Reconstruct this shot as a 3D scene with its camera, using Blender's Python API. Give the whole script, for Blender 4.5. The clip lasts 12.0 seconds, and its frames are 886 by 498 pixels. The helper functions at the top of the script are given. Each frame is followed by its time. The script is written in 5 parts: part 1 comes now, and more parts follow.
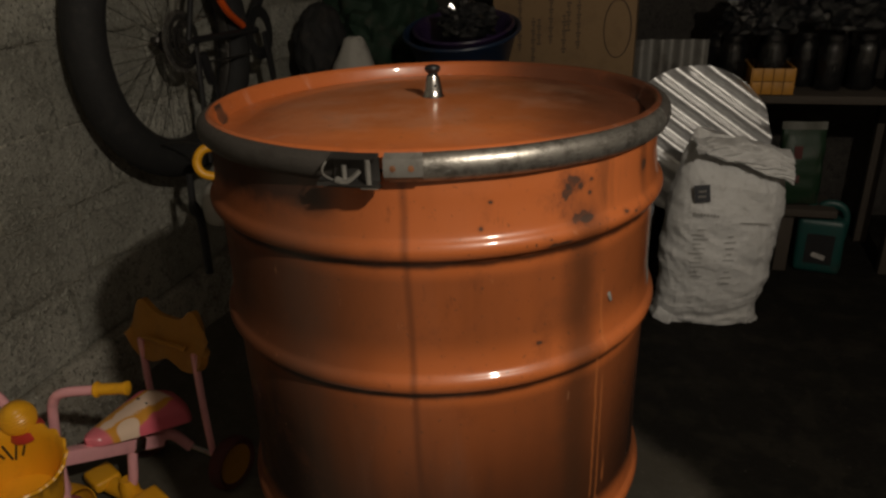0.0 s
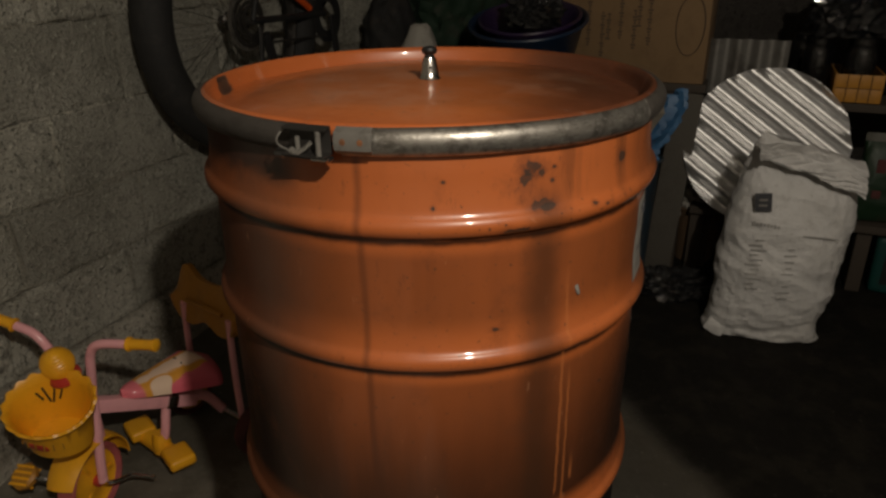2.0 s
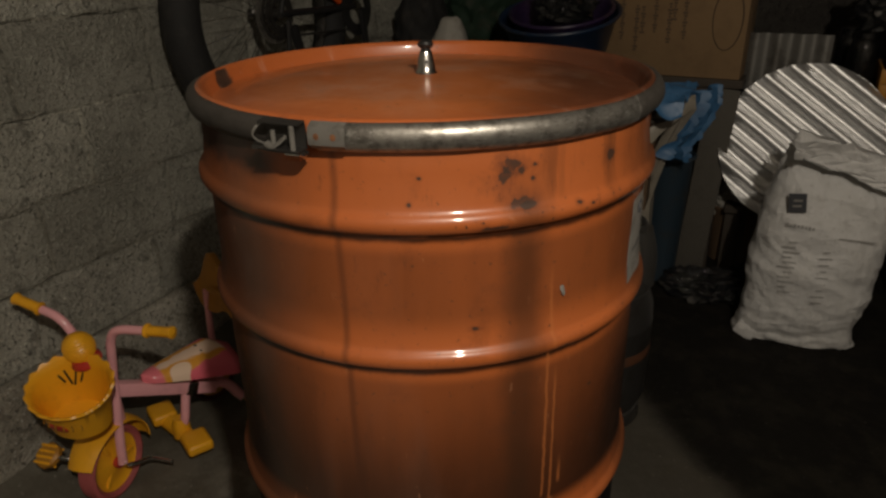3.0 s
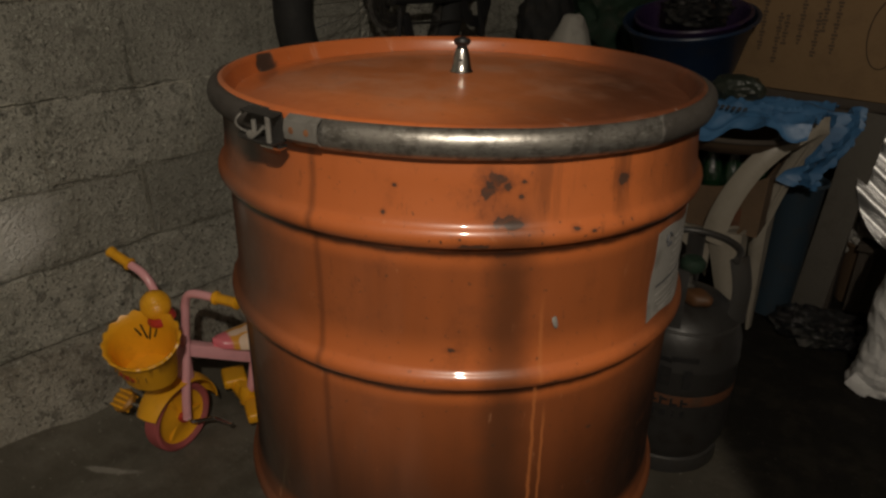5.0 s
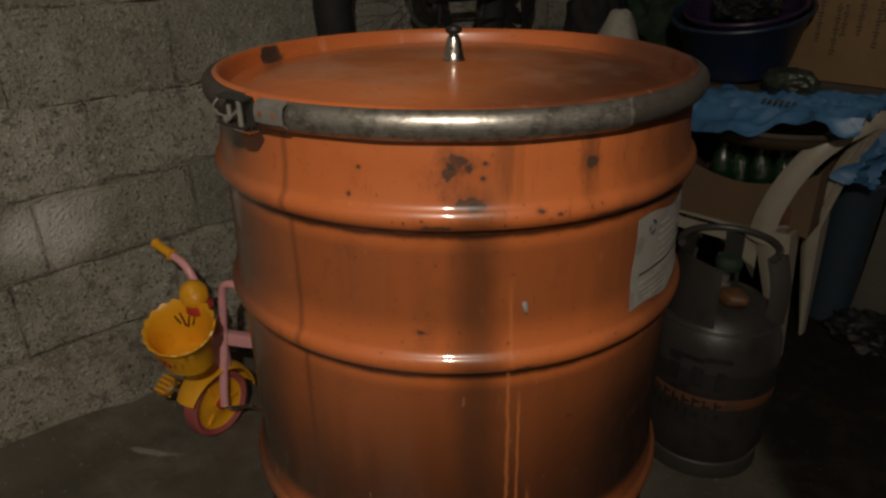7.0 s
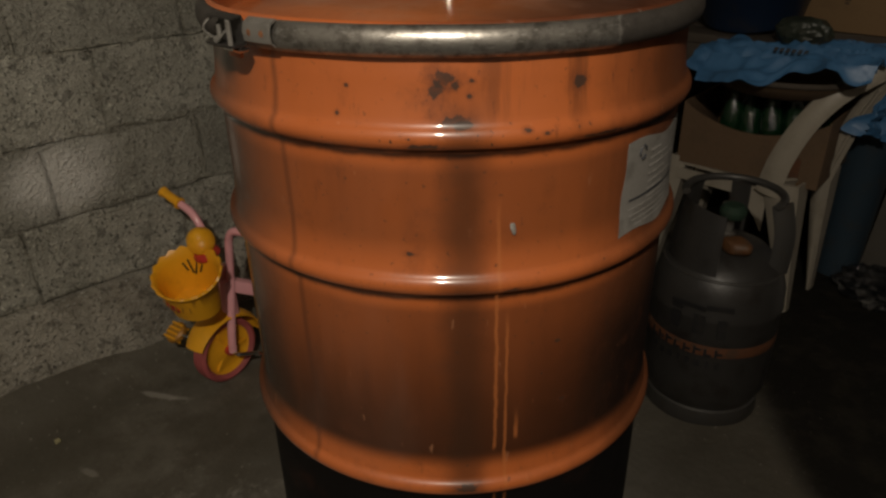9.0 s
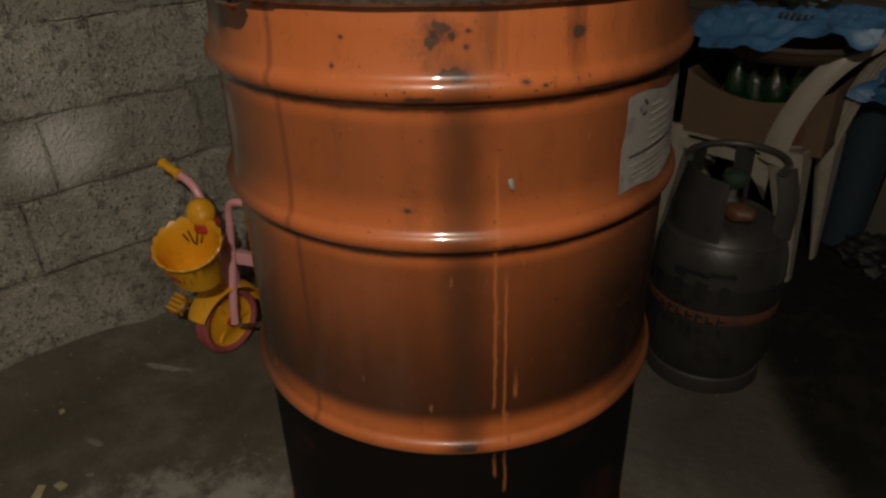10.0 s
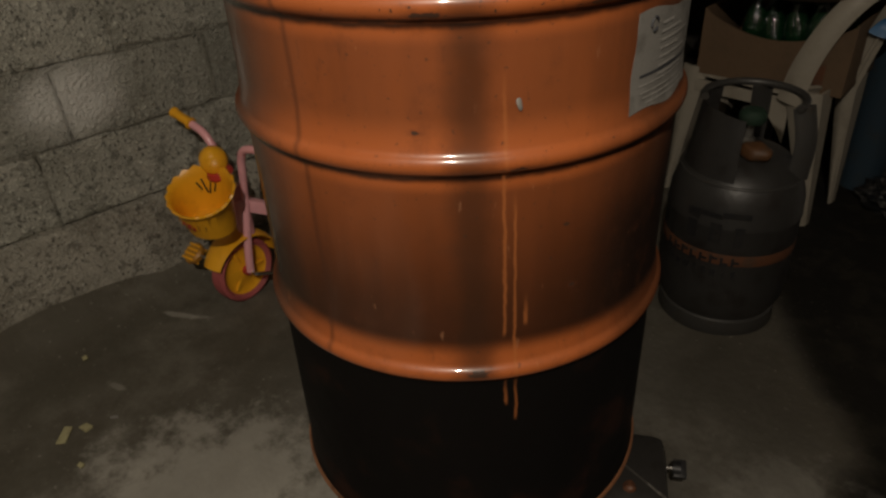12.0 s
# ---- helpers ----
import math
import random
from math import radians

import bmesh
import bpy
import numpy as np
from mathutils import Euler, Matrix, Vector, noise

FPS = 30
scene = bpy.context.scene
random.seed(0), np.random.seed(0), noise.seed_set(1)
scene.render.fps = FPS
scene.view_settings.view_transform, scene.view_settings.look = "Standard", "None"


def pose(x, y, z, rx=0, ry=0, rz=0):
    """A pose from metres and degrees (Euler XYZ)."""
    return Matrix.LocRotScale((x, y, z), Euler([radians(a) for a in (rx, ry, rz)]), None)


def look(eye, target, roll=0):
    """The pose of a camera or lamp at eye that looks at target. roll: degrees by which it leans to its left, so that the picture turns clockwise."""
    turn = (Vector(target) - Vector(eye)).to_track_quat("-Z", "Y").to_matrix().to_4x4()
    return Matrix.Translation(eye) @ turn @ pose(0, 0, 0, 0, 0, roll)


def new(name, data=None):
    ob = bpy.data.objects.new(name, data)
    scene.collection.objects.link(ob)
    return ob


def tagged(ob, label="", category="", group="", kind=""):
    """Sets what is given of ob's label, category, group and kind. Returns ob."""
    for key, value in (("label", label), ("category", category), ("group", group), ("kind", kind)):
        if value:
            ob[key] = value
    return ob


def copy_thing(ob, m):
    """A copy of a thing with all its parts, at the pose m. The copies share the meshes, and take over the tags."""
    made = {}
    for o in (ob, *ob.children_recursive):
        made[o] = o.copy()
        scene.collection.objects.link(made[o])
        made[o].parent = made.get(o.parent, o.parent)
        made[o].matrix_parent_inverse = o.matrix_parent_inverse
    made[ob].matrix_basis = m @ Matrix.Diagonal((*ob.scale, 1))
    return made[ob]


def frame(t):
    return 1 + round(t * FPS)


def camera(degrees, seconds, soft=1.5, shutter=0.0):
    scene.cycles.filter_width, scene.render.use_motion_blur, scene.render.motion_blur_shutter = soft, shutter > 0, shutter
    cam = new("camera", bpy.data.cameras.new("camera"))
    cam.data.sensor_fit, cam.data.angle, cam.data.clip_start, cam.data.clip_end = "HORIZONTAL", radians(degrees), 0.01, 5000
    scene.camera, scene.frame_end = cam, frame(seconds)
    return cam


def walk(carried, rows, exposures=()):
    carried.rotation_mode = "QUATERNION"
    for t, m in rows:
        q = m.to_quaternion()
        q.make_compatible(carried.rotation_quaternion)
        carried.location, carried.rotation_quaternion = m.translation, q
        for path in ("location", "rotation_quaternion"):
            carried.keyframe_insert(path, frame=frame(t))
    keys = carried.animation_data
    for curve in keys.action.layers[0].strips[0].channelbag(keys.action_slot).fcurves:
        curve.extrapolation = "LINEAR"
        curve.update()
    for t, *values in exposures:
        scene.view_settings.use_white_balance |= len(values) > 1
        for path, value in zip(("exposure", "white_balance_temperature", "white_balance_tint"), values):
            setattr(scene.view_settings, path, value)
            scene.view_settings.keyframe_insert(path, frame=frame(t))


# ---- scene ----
cam = camera(65.3, 12.0, soft=2.6)
PATH = [
    (0, (0.248, -0.881, 1.252), (-0.241, 0.894, 0.47), -2.1),
    (0.5, (0.278, -0.87, 1.246), (-0.274, 0.886, 0.465), -1.7),
    (1, (0.307, -0.86, 1.241), (-0.313, 0.877, 0.467), -0.4),
    (1.5, (0.336, -0.854, 1.239), (-0.342, 0.852, 0.447), -0.8),
    (2, (0.374, -0.846, 1.236), (-0.342, 0.845, 0.443), -0.7),
    (2.5, (0.408, -0.834, 1.233), (-0.356, 0.829, 0.427), -0.2),
    (3, (0.43, -0.81, 1.235), (-0.396, 0.822, 0.427), -1.0),
    (3.2, (0.441, -0.791, 1.23), (-0.417, 0.828, 0.427), -1.5),
    (4.8, (0.512, -0.696, 1.232), (-0.592, 0.754, 0.409), 1.2),
    (5, (0.527, -0.686, 1.234), (-0.613, 0.734, 0.407), 1.1),
    (5.5, (0.552, -0.668, 1.237), (-0.64, 0.706, 0.407), 0.7),
    (6, (0.572, -0.657, 1.233), (-0.662, 0.69, 0.42), -0.3),
    (6.5, (0.592, -0.644, 1.227), (-0.67, 0.681, 0.421), -1.1),
    (7, (0.607, -0.632, 1.219), (-0.681, 0.66, 0.399), -0.7),
    (9, (0.643, -0.633, 1.182), (-0.645, 0.6, 0.275), -1.0),
    (9.5, (0.645, -0.633, 1.168), (-0.618, 0.595, 0.22), -0.7),
    (10, (0.649, -0.632, 1.16), (-0.625, 0.573, 0.197), -1.5),
    (10.5, (0.654, -0.628, 1.152), (-0.61, 0.569, 0.168), -2.0),
    (11, (0.657, -0.633, 1.141), (-0.588, 0.552, 0.12), -1.8),
    (11.5, (0.665, -0.639, 1.136), (-0.591, 0.515, 0.091), -2.6),
    (12, (0.667, -0.641, 1.127), (-0.598, 0.489, 0.067), -3.0),
]
walk(cam, [(t, look(eye, target, roll)) for t, eye, target, roll in PATH])

# ---- light ----
world = bpy.data.worlds.new("world")
scene.world = world
world.use_nodes = True
world.node_tree.nodes["Background"].inputs[0].default_value = (0.35, 0.32, 0.28, 1)
world.node_tree.nodes["Background"].inputs[1].default_value = 0.004

bulb = bpy.data.lights.new("bulb", "POINT")
bulb.energy, bulb.color, bulb.shadow_soft_size = 75.0, (1.0, 0.885, 0.735), 0.03
new("ceiling_bulb", bulb).matrix_world = pose(1.00, -1.16, 1.98)


# ---- materials ----
class Nodes:
    """Small helper that strings shader nodes together."""

    def __init__(self, name, world=False):
        self.mat = bpy.data.materials.new(name)
        self.mat.use_nodes = True
        self.tree = self.mat.node_tree
        self.bsdf = self.tree.nodes["Principled BSDF"]
        coord = self.tree.nodes.new("ShaderNodeTexCoord")
        self.pos = self.tree.nodes.new("ShaderNodeNewGeometry").outputs["Position"] if world else coord.outputs["Object"]

    def put(self, socket, value):
        if hasattr(value, "is_linked"):
            self.tree.links.new(value, socket)
        elif isinstance(value, (tuple, list)) and len(value) == 3 and socket.type == "RGBA":
            socket.default_value = (*value, 1)
        else:
            socket.default_value = value

    def math(self, op, a, b=0.0, clamp=False):
        n = self.tree.nodes.new("ShaderNodeMath")
        n.operation, n.use_clamp = op, clamp
        self.put(n.inputs[0], a)
        self.put(n.inputs[1], b)
        return n.outputs[0]

    def ramp(self, v, lo, hi, a=0.0, b=1.0):
        n = self.tree.nodes.new("ShaderNodeMapRange")
        n.interpolation_type = "SMOOTHSTEP"
        for s, x in zip(n.inputs[:5], (v, lo, hi, a, b)):
            self.put(s, x)
        return n.outputs[0]

    def noise(self, scale, detail=4.0, rough=0.6, vec=None, stretch=None):
        v = vec or self.pos
        if stretch:
            m = self.tree.nodes.new("ShaderNodeMapping")
            m.inputs["Scale"].default_value = stretch
            self.tree.links.new(v, m.inputs[0])
            v = m.outputs[0]
        n = self.tree.nodes.new("ShaderNodeTexNoise")
        n.inputs["Scale"].default_value, n.inputs["Detail"].default_value = scale, detail
        n.inputs["Roughness"].default_value = rough
        self.tree.links.new(v, n.inputs["Vector"])
        return n.outputs[0]

    def mix(self, fac, a, b):
        n = self.tree.nodes.new("ShaderNodeMix")
        n.data_type = "RGBA"
        self.put(n.inputs[0], fac)
        self.put(n.inputs[6], a)
        self.put(n.inputs[7], b)
        return n.outputs[2]

    def xyz(self, v=None):
        n = self.tree.nodes.new("ShaderNodeSeparateXYZ")
        self.tree.links.new(v or self.pos, n.inputs[0])
        return n.outputs

    def random(self):
        return self.tree.nodes.new("ShaderNodeObjectInfo").outputs["Random"]

    def bump(self, height, strength=0.3, dist=0.005):
        n = self.tree.nodes.new("ShaderNodeBump")
        n.inputs["Strength"].default_value, n.inputs["Distance"].default_value = strength, dist
        self.tree.links.new(height, n.inputs["Height"])
        self.tree.links.new(n.outputs[0], self.bsdf.inputs["Normal"])

    def done(self, color, rough=0.5, metal=0.0, **more):
        self.put(self.bsdf.inputs["Base Color"], color)
        self.put(self.bsdf.inputs["Roughness"], rough)
        self.put(self.bsdf.inputs["Metallic"], metal)
        for key, value in more.items():
            self.put(self.bsdf.inputs[key.replace("_", " ")], value)
        return self.mat


def plain(name, color, rough=0.5, metal=0.0, dirt=0.35, scale=14.0, relief=0.15, dirty=(0.05, 0.04, 0.03), **more):
    """A surface with a broad stain and a fine grain over its own colour."""
    n = Nodes(name)
    broad, fine = n.noise(scale, 5), n.noise(scale * 9, 3)
    c = n.mix(n.math("MULTIPLY", n.ramp(broad, 0.48, 0.75), dirt), color, dirty)
    c = n.mix(n.math("MULTIPLY", n.ramp(fine, 0.5, 0.8), dirt * 0.5), c, tuple(x * 0.55 for x in color))
    r = n.math("ADD", n.math("MULTIPLY", n.math("SUBTRACT", fine, 0.5), 0.25), rough, True)
    if relief:
        n.bump(n.math("ADD", broad, n.math("MULTIPLY", fine, 0.4)), relief, 0.004)
    return n.done(c, r, metal, **more)


def masonry(name, light, dark, pits, bloom=0.0):
    n = Nodes(name, True)
    broad, mid, fine, grit = n.noise(4.2, 6, 0.68), n.noise(24, 6, 0.72), n.noise(105, 4, 0.7), n.noise(260, 2, 0.6)
    c = n.mix(n.ramp(broad, 0.36, 0.64), dark, light)
    c = n.mix(n.math("MULTIPLY", n.ramp(n.noise(11, 5, 0.7), 0.50, 0.66), 0.45), c, tuple(x * 0.55 for x in dark))
    c = n.mix(n.math("MULTIPLY", n.ramp(n.noise(5.5, 8, 0.78), 0.54, 0.64), 0.55), c, tuple(min(1, x * 1.25) for x in light))
    c = n.mix(n.math("MULTIPLY", n.ramp(mid, 0.53, 0.64), 0.7), c, tuple(x * 0.40 for x in dark))
    c = n.mix(n.math("MULTIPLY", n.ramp(fine, 0.56, 0.68), 0.8), c, tuple(min(1, x * 1.75) for x in light))
    c = n.mix(n.math("MULTIPLY", n.ramp(n.noise(88, 4, 0.62, stretch=(1, 1.25, 1)), 0.57, 0.63), 0.88), c, tuple(x * 0.22 for x in dark))
    c = n.mix(n.math("MULTIPLY", n.ramp(grit, 0.55, 0.75), 0.5), c, tuple(x * 0.5 for x in dark))
    c = n.mix(n.math("MULTIPLY", n.random(), 0.62), c, tuple(x * 0.60 for x in dark))
    x, y, z = n.xyz()
    # pale lime bloom on one stretch of the wall
    d = n.math("SQRT", n.math("ADD", n.math("POWER", n.math("DIVIDE", n.math("ADD", y, 0.20), 0.17), 2.0), n.math("POWER", n.math("DIVIDE", n.math("SUBTRACT", z, 0.575), 0.115), 2.0)))
    c = n.mix(n.math("MULTIPLY", n.ramp(n.math("ADD", d, n.math("MULTIPLY", n.math("SUBTRACT", n.noise(9, 4, 0.6), 0.5), 0.9)), 1.05, 0.25), bloom), c, (0.86, 0.845, 0.79))
    h = n.math("ADD", n.math("ADD", n.math("MULTIPLY", mid, 1.3), n.math("MULTIPLY", fine, 0.9)), n.math("MULTIPLY", grit, 0.25))
    n.bump(h, pits, 0.016)
    return n.done(c, 0.92)


def floor_surface():
    n = Nodes("shade_painted_concrete")
    x, y, z = n.xyz()
    broad, mid, fine, huge = n.noise(2.6, 6, 0.62), n.noise(11, 6, 0.68), n.noise(70, 4), n.noise(1.3, 4)
    c = n.mix(n.ramp(broad, 0.42, 0.6), (0.108, 0.099, 0.081), (0.240, 0.224, 0.192))
    c = n.mix(n.math("MULTIPLY", n.ramp(mid, 0.5, 0.66), 0.55), c, (0.10, 0.09, 0.073))
    # shade over the right-hand floor put into the colour, ragged at its edge
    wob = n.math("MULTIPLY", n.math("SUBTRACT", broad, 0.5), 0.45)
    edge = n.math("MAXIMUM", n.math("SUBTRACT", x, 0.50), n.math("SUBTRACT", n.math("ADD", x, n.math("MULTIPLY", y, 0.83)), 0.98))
    floor_shade = n.ramp(n.math("ADD", edge, n.math("MULTIPLY", wob, 0.5)), -0.07, 0.07)
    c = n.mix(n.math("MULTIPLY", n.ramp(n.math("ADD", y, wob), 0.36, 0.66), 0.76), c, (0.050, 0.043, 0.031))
    c = n.mix(n.math("MULTIPLY", floor_shade, 0.95), c, (0.010, 0.009, 0.008))
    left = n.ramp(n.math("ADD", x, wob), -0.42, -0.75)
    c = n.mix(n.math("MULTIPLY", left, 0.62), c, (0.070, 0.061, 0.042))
    c = n.mix(n.math("MULTIPLY", n.ramp(n.noise(7, 6, 0.7), 0.46, 0.62), 0.5), c, (0.070, 0.060, 0.044))
    # pale scrapes and two broad pale patches
    for px, py, rx, ry, turn, much in ((-0.965, -0.165, 0.060, 0.010, 30, 0.42), (-0.905, -0.125, 0.026, 0.012, 40, 0.3), (-0.80, -0.40, 0.03, 0.010, 20, 0.25), (-0.36, -0.34, 0.30, 0.18, 40, 0.5), (0.47, 0.36, 0.12, 0.16, 0, 0.34)):
        cs, sn = math.cos(radians(turn)), math.sin(radians(turn))
        ux = n.math("ADD", n.math("MULTIPLY", n.math("SUBTRACT", x, px), cs / rx), n.math("MULTIPLY", n.math("SUBTRACT", y, py), sn / rx))
        uy = n.math("ADD", n.math("MULTIPLY", n.math("SUBTRACT", x, px), -sn / ry), n.math("MULTIPLY", n.math("SUBTRACT", y, py), cs / ry))
        d = n.math("SQRT", n.math("ADD", n.math("MULTIPLY", ux, ux), n.math("MULTIPLY", uy, uy)))
        c = n.mix(n.math("MULTIPLY", n.ramp(n.math("ADD", d, n.math("MULTIPLY", n.math("SUBTRACT", mid, 0.5), 3.0)), 1.2, 0.5), much), c, (0.46, 0.44, 0.39))
    c = n.mix(n.math("MULTIPLY", n.ramp(fine, 0.62, 0.75), 0.35), c, (0.42, 0.40, 0.35))
    # oval beside the drum mixed darker, with a ragged edge
    dark_oval = n.math("SQRT", n.math("ADD", n.math("POWER", n.math("DIVIDE", n.math("SUBTRACT", x, 0.24), 0.26), 2.0), n.math("POWER", n.math("DIVIDE", n.math("SUBTRACT", y, 0.40), 0.34), 2.0)))
    c = n.mix(n.math("MULTIPLY", n.ramp(n.math("ADD", dark_oval, n.math("MULTIPLY", n.math("SUBTRACT", mid, 0.5), 1.2)), 1.25, 0.6), 0.55), c, (0.050, 0.044, 0.034))
    # the painted floor shade once more, over the marks above
    c = n.mix(n.math("MULTIPLY", floor_shade, 0.72), c, (0.012, 0.011, 0.009))
    n.bump(n.math("ADD", n.math("MULTIPLY", mid, 1.0), n.math("MULTIPLY", fine, 0.35)), 0.4, 0.012)
    return n.done(c, n.ramp(mid, 0.3, 0.7, 0.6, 0.92), Specular_IOR_Level=n.ramp(floor_shade, 0.0, 1.0, 0.4, 0.08))


def drum_paint(lid=False):
    n = Nodes("orange_lid_paint" if lid else "sooty_orange_paint")
    x, y, z = n.xyz()
    broad, mid, fine = n.noise(7, 5), n.noise(34, 5, 0.65), n.noise(150, 3)
    orange, rust, soot = (0.49, 0.131, 0.034), (0.060, 0.036, 0.026), (0.0055, 0.0045, 0.004)
    c = n.mix(n.math("MULTIPLY", n.ramp(broad, 0.4, 0.75), 0.20 if lid else 0.30), (0.64, 0.186, 0.050) if lid else orange, (0.43, 0.108, 0.030))
    if lid:
        r = n.math("SQRT", n.math("ADD", n.math("MULTIPLY", x, x), n.math("MULTIPLY", y, y)))
        ring = n.math("MULTIPLY", n.ramp(n.math("ADD", r, n.math("MULTIPLY", mid, 0.05)), 0.20, 0.27), 0.5)
        c = n.mix(ring, c, (0.30, 0.062, 0.015))
        c = n.mix(n.math("MULTIPLY", n.ramp(fine, 0.64, 0.74), 0.5), c, rust)
        c = n.mix(n.math("MULTIPLY", n.ramp(broad, 0.55, 0.75), 0.12), c, (0.6, 0.42, 0.3))
        az = n.math("MULTIPLY", n.math("ARCTAN2", y, x), 180 / math.pi)
        d = n.math("SQRT", n.math("ADD", n.math("POWER", n.math("DIVIDE", n.math("ADD", az, 159.0), 4.6), 2.0), n.math("POWER", n.math("DIVIDE", n.math("SUBTRACT", r, 0.2735), 0.0075), 2.0)))
        c = n.mix(n.ramp(n.math("ADD", d, n.math("MULTIPLY", n.math("SUBTRACT", mid, 0.5), 1.6)), 1.1, 0.8), c, rust)
        # lid slightly darker away from its front edge
        film = n.math("ADD", n.math("ADD", n.math("MULTIPLY", x, 0.30), n.math("MULTIPLY", y, -0.95)), n.math("MULTIPLY", n.math("SUBTRACT", broad, 0.5), 0.16))
        c = n.mix(n.math("MULTIPLY", n.math("MULTIPLY", n.ramp(film, 0.165, 0.135), n.ramp(r, 0.275, 0.20)), 0.26), c, (0.24, 0.085, 0.035))
        # lid darker towards its right side
        dark_zone = n.math("ADD", n.math("ADD", n.math("MULTIPLY", x, 0.94), n.math("MULTIPLY", y, 0.34)), n.math("MULTIPLY", n.math("SUBTRACT", broad, 0.5), 0.10))
        c = n.mix(n.math("MULTIPLY", n.ramp(dark_zone, 0.03, 0.20), 0.88), c, (0.070, 0.026, 0.014))
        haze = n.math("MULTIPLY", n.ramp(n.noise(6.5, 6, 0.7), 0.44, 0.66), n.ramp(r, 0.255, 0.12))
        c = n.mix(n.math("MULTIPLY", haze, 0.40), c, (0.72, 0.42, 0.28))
        c = n.mix(n.math("MULTIPLY", n.ramp(n.noise(13, 6, 0.75), 0.54, 0.68), 0.4), c, (0.24, 0.072, 0.028))
        scuff = n.math("MULTIPLY", n.ramp(n.noise(9, 5, 0.7, stretch=(1, 4, 1)), 0.58, 0.74), 0.20)
        c = n.mix(scuff, c, (0.70, 0.52, 0.42))
        c = n.mix(n.math("MULTIPLY", n.ramp(n.noise(40, 4, 0.7, stretch=(0.5, 2.5, 1)), 0.68, 0.72), 0.35), c, (0.72, 0.60, 0.52))
    else:
        az = n.math("MULTIPLY", n.math("ARCTAN2", y, x), 180 / math.pi)
        wob = n.math("SUBTRACT", mid, 0.5)
        streak = n.noise(1.0, 4, 0.6, stretch=(16, 16, 1.6))

        def band(v, mid_at, half, soft):
            d = n.math("ABSOLUTE", n.math("SUBTRACT", v, mid_at))
            return n.ramp(d, half + soft, max(half - soft, 0.0))

        def both(a, b):
            return n.math("MULTIPLY", a, b)

        zz = n.math("ADD", z, n.math("MULTIPLY", n.math("SUBTRACT", streak, 0.5), 0.12))
        # soot that the fire has left, heaviest near the foot and in each bay
        low = both(n.ramp(zz, 0.82, 0.61), 0.93)
        low = both(low, n.ramp(z, 0.572, 0.60))
        foot = n.ramp(n.math("ADD", z, n.math("MULTIPLY", wob, 0.012)), 0.5395, 0.5315)
        mid_bay = both(both(n.ramp(z, 0.962, 0.945), n.ramp(z, 0.845, 0.885)), n.ramp(streak, 0.2, 0.8, 0.40, 0.62))
        c = n.mix(low, c, (0.022, 0.009, 0.005))
        c = n.mix(mid_bay, c, (0.11, 0.038, 0.015))
        # lower bay darkens with bearing: a light gradient put into the paint
        c = n.mix(both(both(n.ramp(z, 0.805, 0.79), n.ramp(z, 0.575, 0.62)), n.ramp(az, -100.0, -30.0, 0.30, 0.62)), c, (0.10, 0.034, 0.014))
        c = n.mix(both(n.ramp(streak, 0.5, 0.75), 0.20), c, (0.16, 0.045, 0.014))
        # dark smear down the rusted side, and the weld seam
        azw = n.math("ADD", az, n.math("MULTIPLY", wob, 4.0))
        smear = both(band(azw, -42.0, 4.2, 3.6), n.ramp(zz, 1.06, 0.96))
        c = n.mix(both(smear, 0.62), c, (0.045, 0.022, 0.012))
        azs = n.math("ADD", az, n.math("MULTIPLY", n.math("SUBTRACT", broad, 0.5), 2.0))
        c = n.mix(both(band(azs, -80.8, 0.5, 0.9), 0.5), c, (0.09, 0.028, 0.012))
        c = n.mix(both(band(azw, -20.0, 1.3, 1.2), both(n.ramp(z, 0.96, 1.0), 0.25)), c, (0.10, 0.032, 0.012))
        # both flanks darkened by bearing: side shading put into the paint, besides soot
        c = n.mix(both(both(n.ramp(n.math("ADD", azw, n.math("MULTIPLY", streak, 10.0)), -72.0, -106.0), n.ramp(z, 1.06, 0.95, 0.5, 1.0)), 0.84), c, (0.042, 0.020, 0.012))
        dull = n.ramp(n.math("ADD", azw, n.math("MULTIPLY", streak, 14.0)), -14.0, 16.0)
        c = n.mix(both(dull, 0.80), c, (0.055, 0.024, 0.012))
        # lower flanks darkened further, painted shading again
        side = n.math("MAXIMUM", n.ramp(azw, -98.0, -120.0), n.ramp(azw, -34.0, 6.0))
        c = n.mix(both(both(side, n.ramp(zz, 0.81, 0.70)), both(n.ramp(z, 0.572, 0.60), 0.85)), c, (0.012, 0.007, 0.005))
        # shadow of the latch housing painted here, over black soot
        dark_zone = both(n.ramp(azw, -92.0, -99.0), n.ramp(n.math("ADD", z, n.math("MULTIPLY", wob, 0.03)), 1.000, 1.035))
        c = n.mix(both(dark_zone, 0.9), c, (0.016, 0.010, 0.008))
        # uneven brown runs down the top band
        runs = both(n.ramp(n.noise(1.0, 4, 0.65, stretch=(34, 34, 2.2)), 0.50, 0.68), both(n.ramp(az, -58.0, -30.0), n.ramp(z, 0.985, 1.02)))
        c = n.mix(both(runs, 0.55), c, (0.115, 0.040, 0.016))
        # brown stains, fine scuffs and flecks all over the old paint
        c = n.mix(both(n.ramp(n.noise(15, 6, 0.72), 0.52, 0.70), 0.30), c, (0.14, 0.045, 0.018))
        c = n.mix(both(n.ramp(n.noise(60, 5, 0.75, stretch=(1, 1, 0.35)), 0.60, 0.70), 0.38), c, (0.10, 0.036, 0.018))
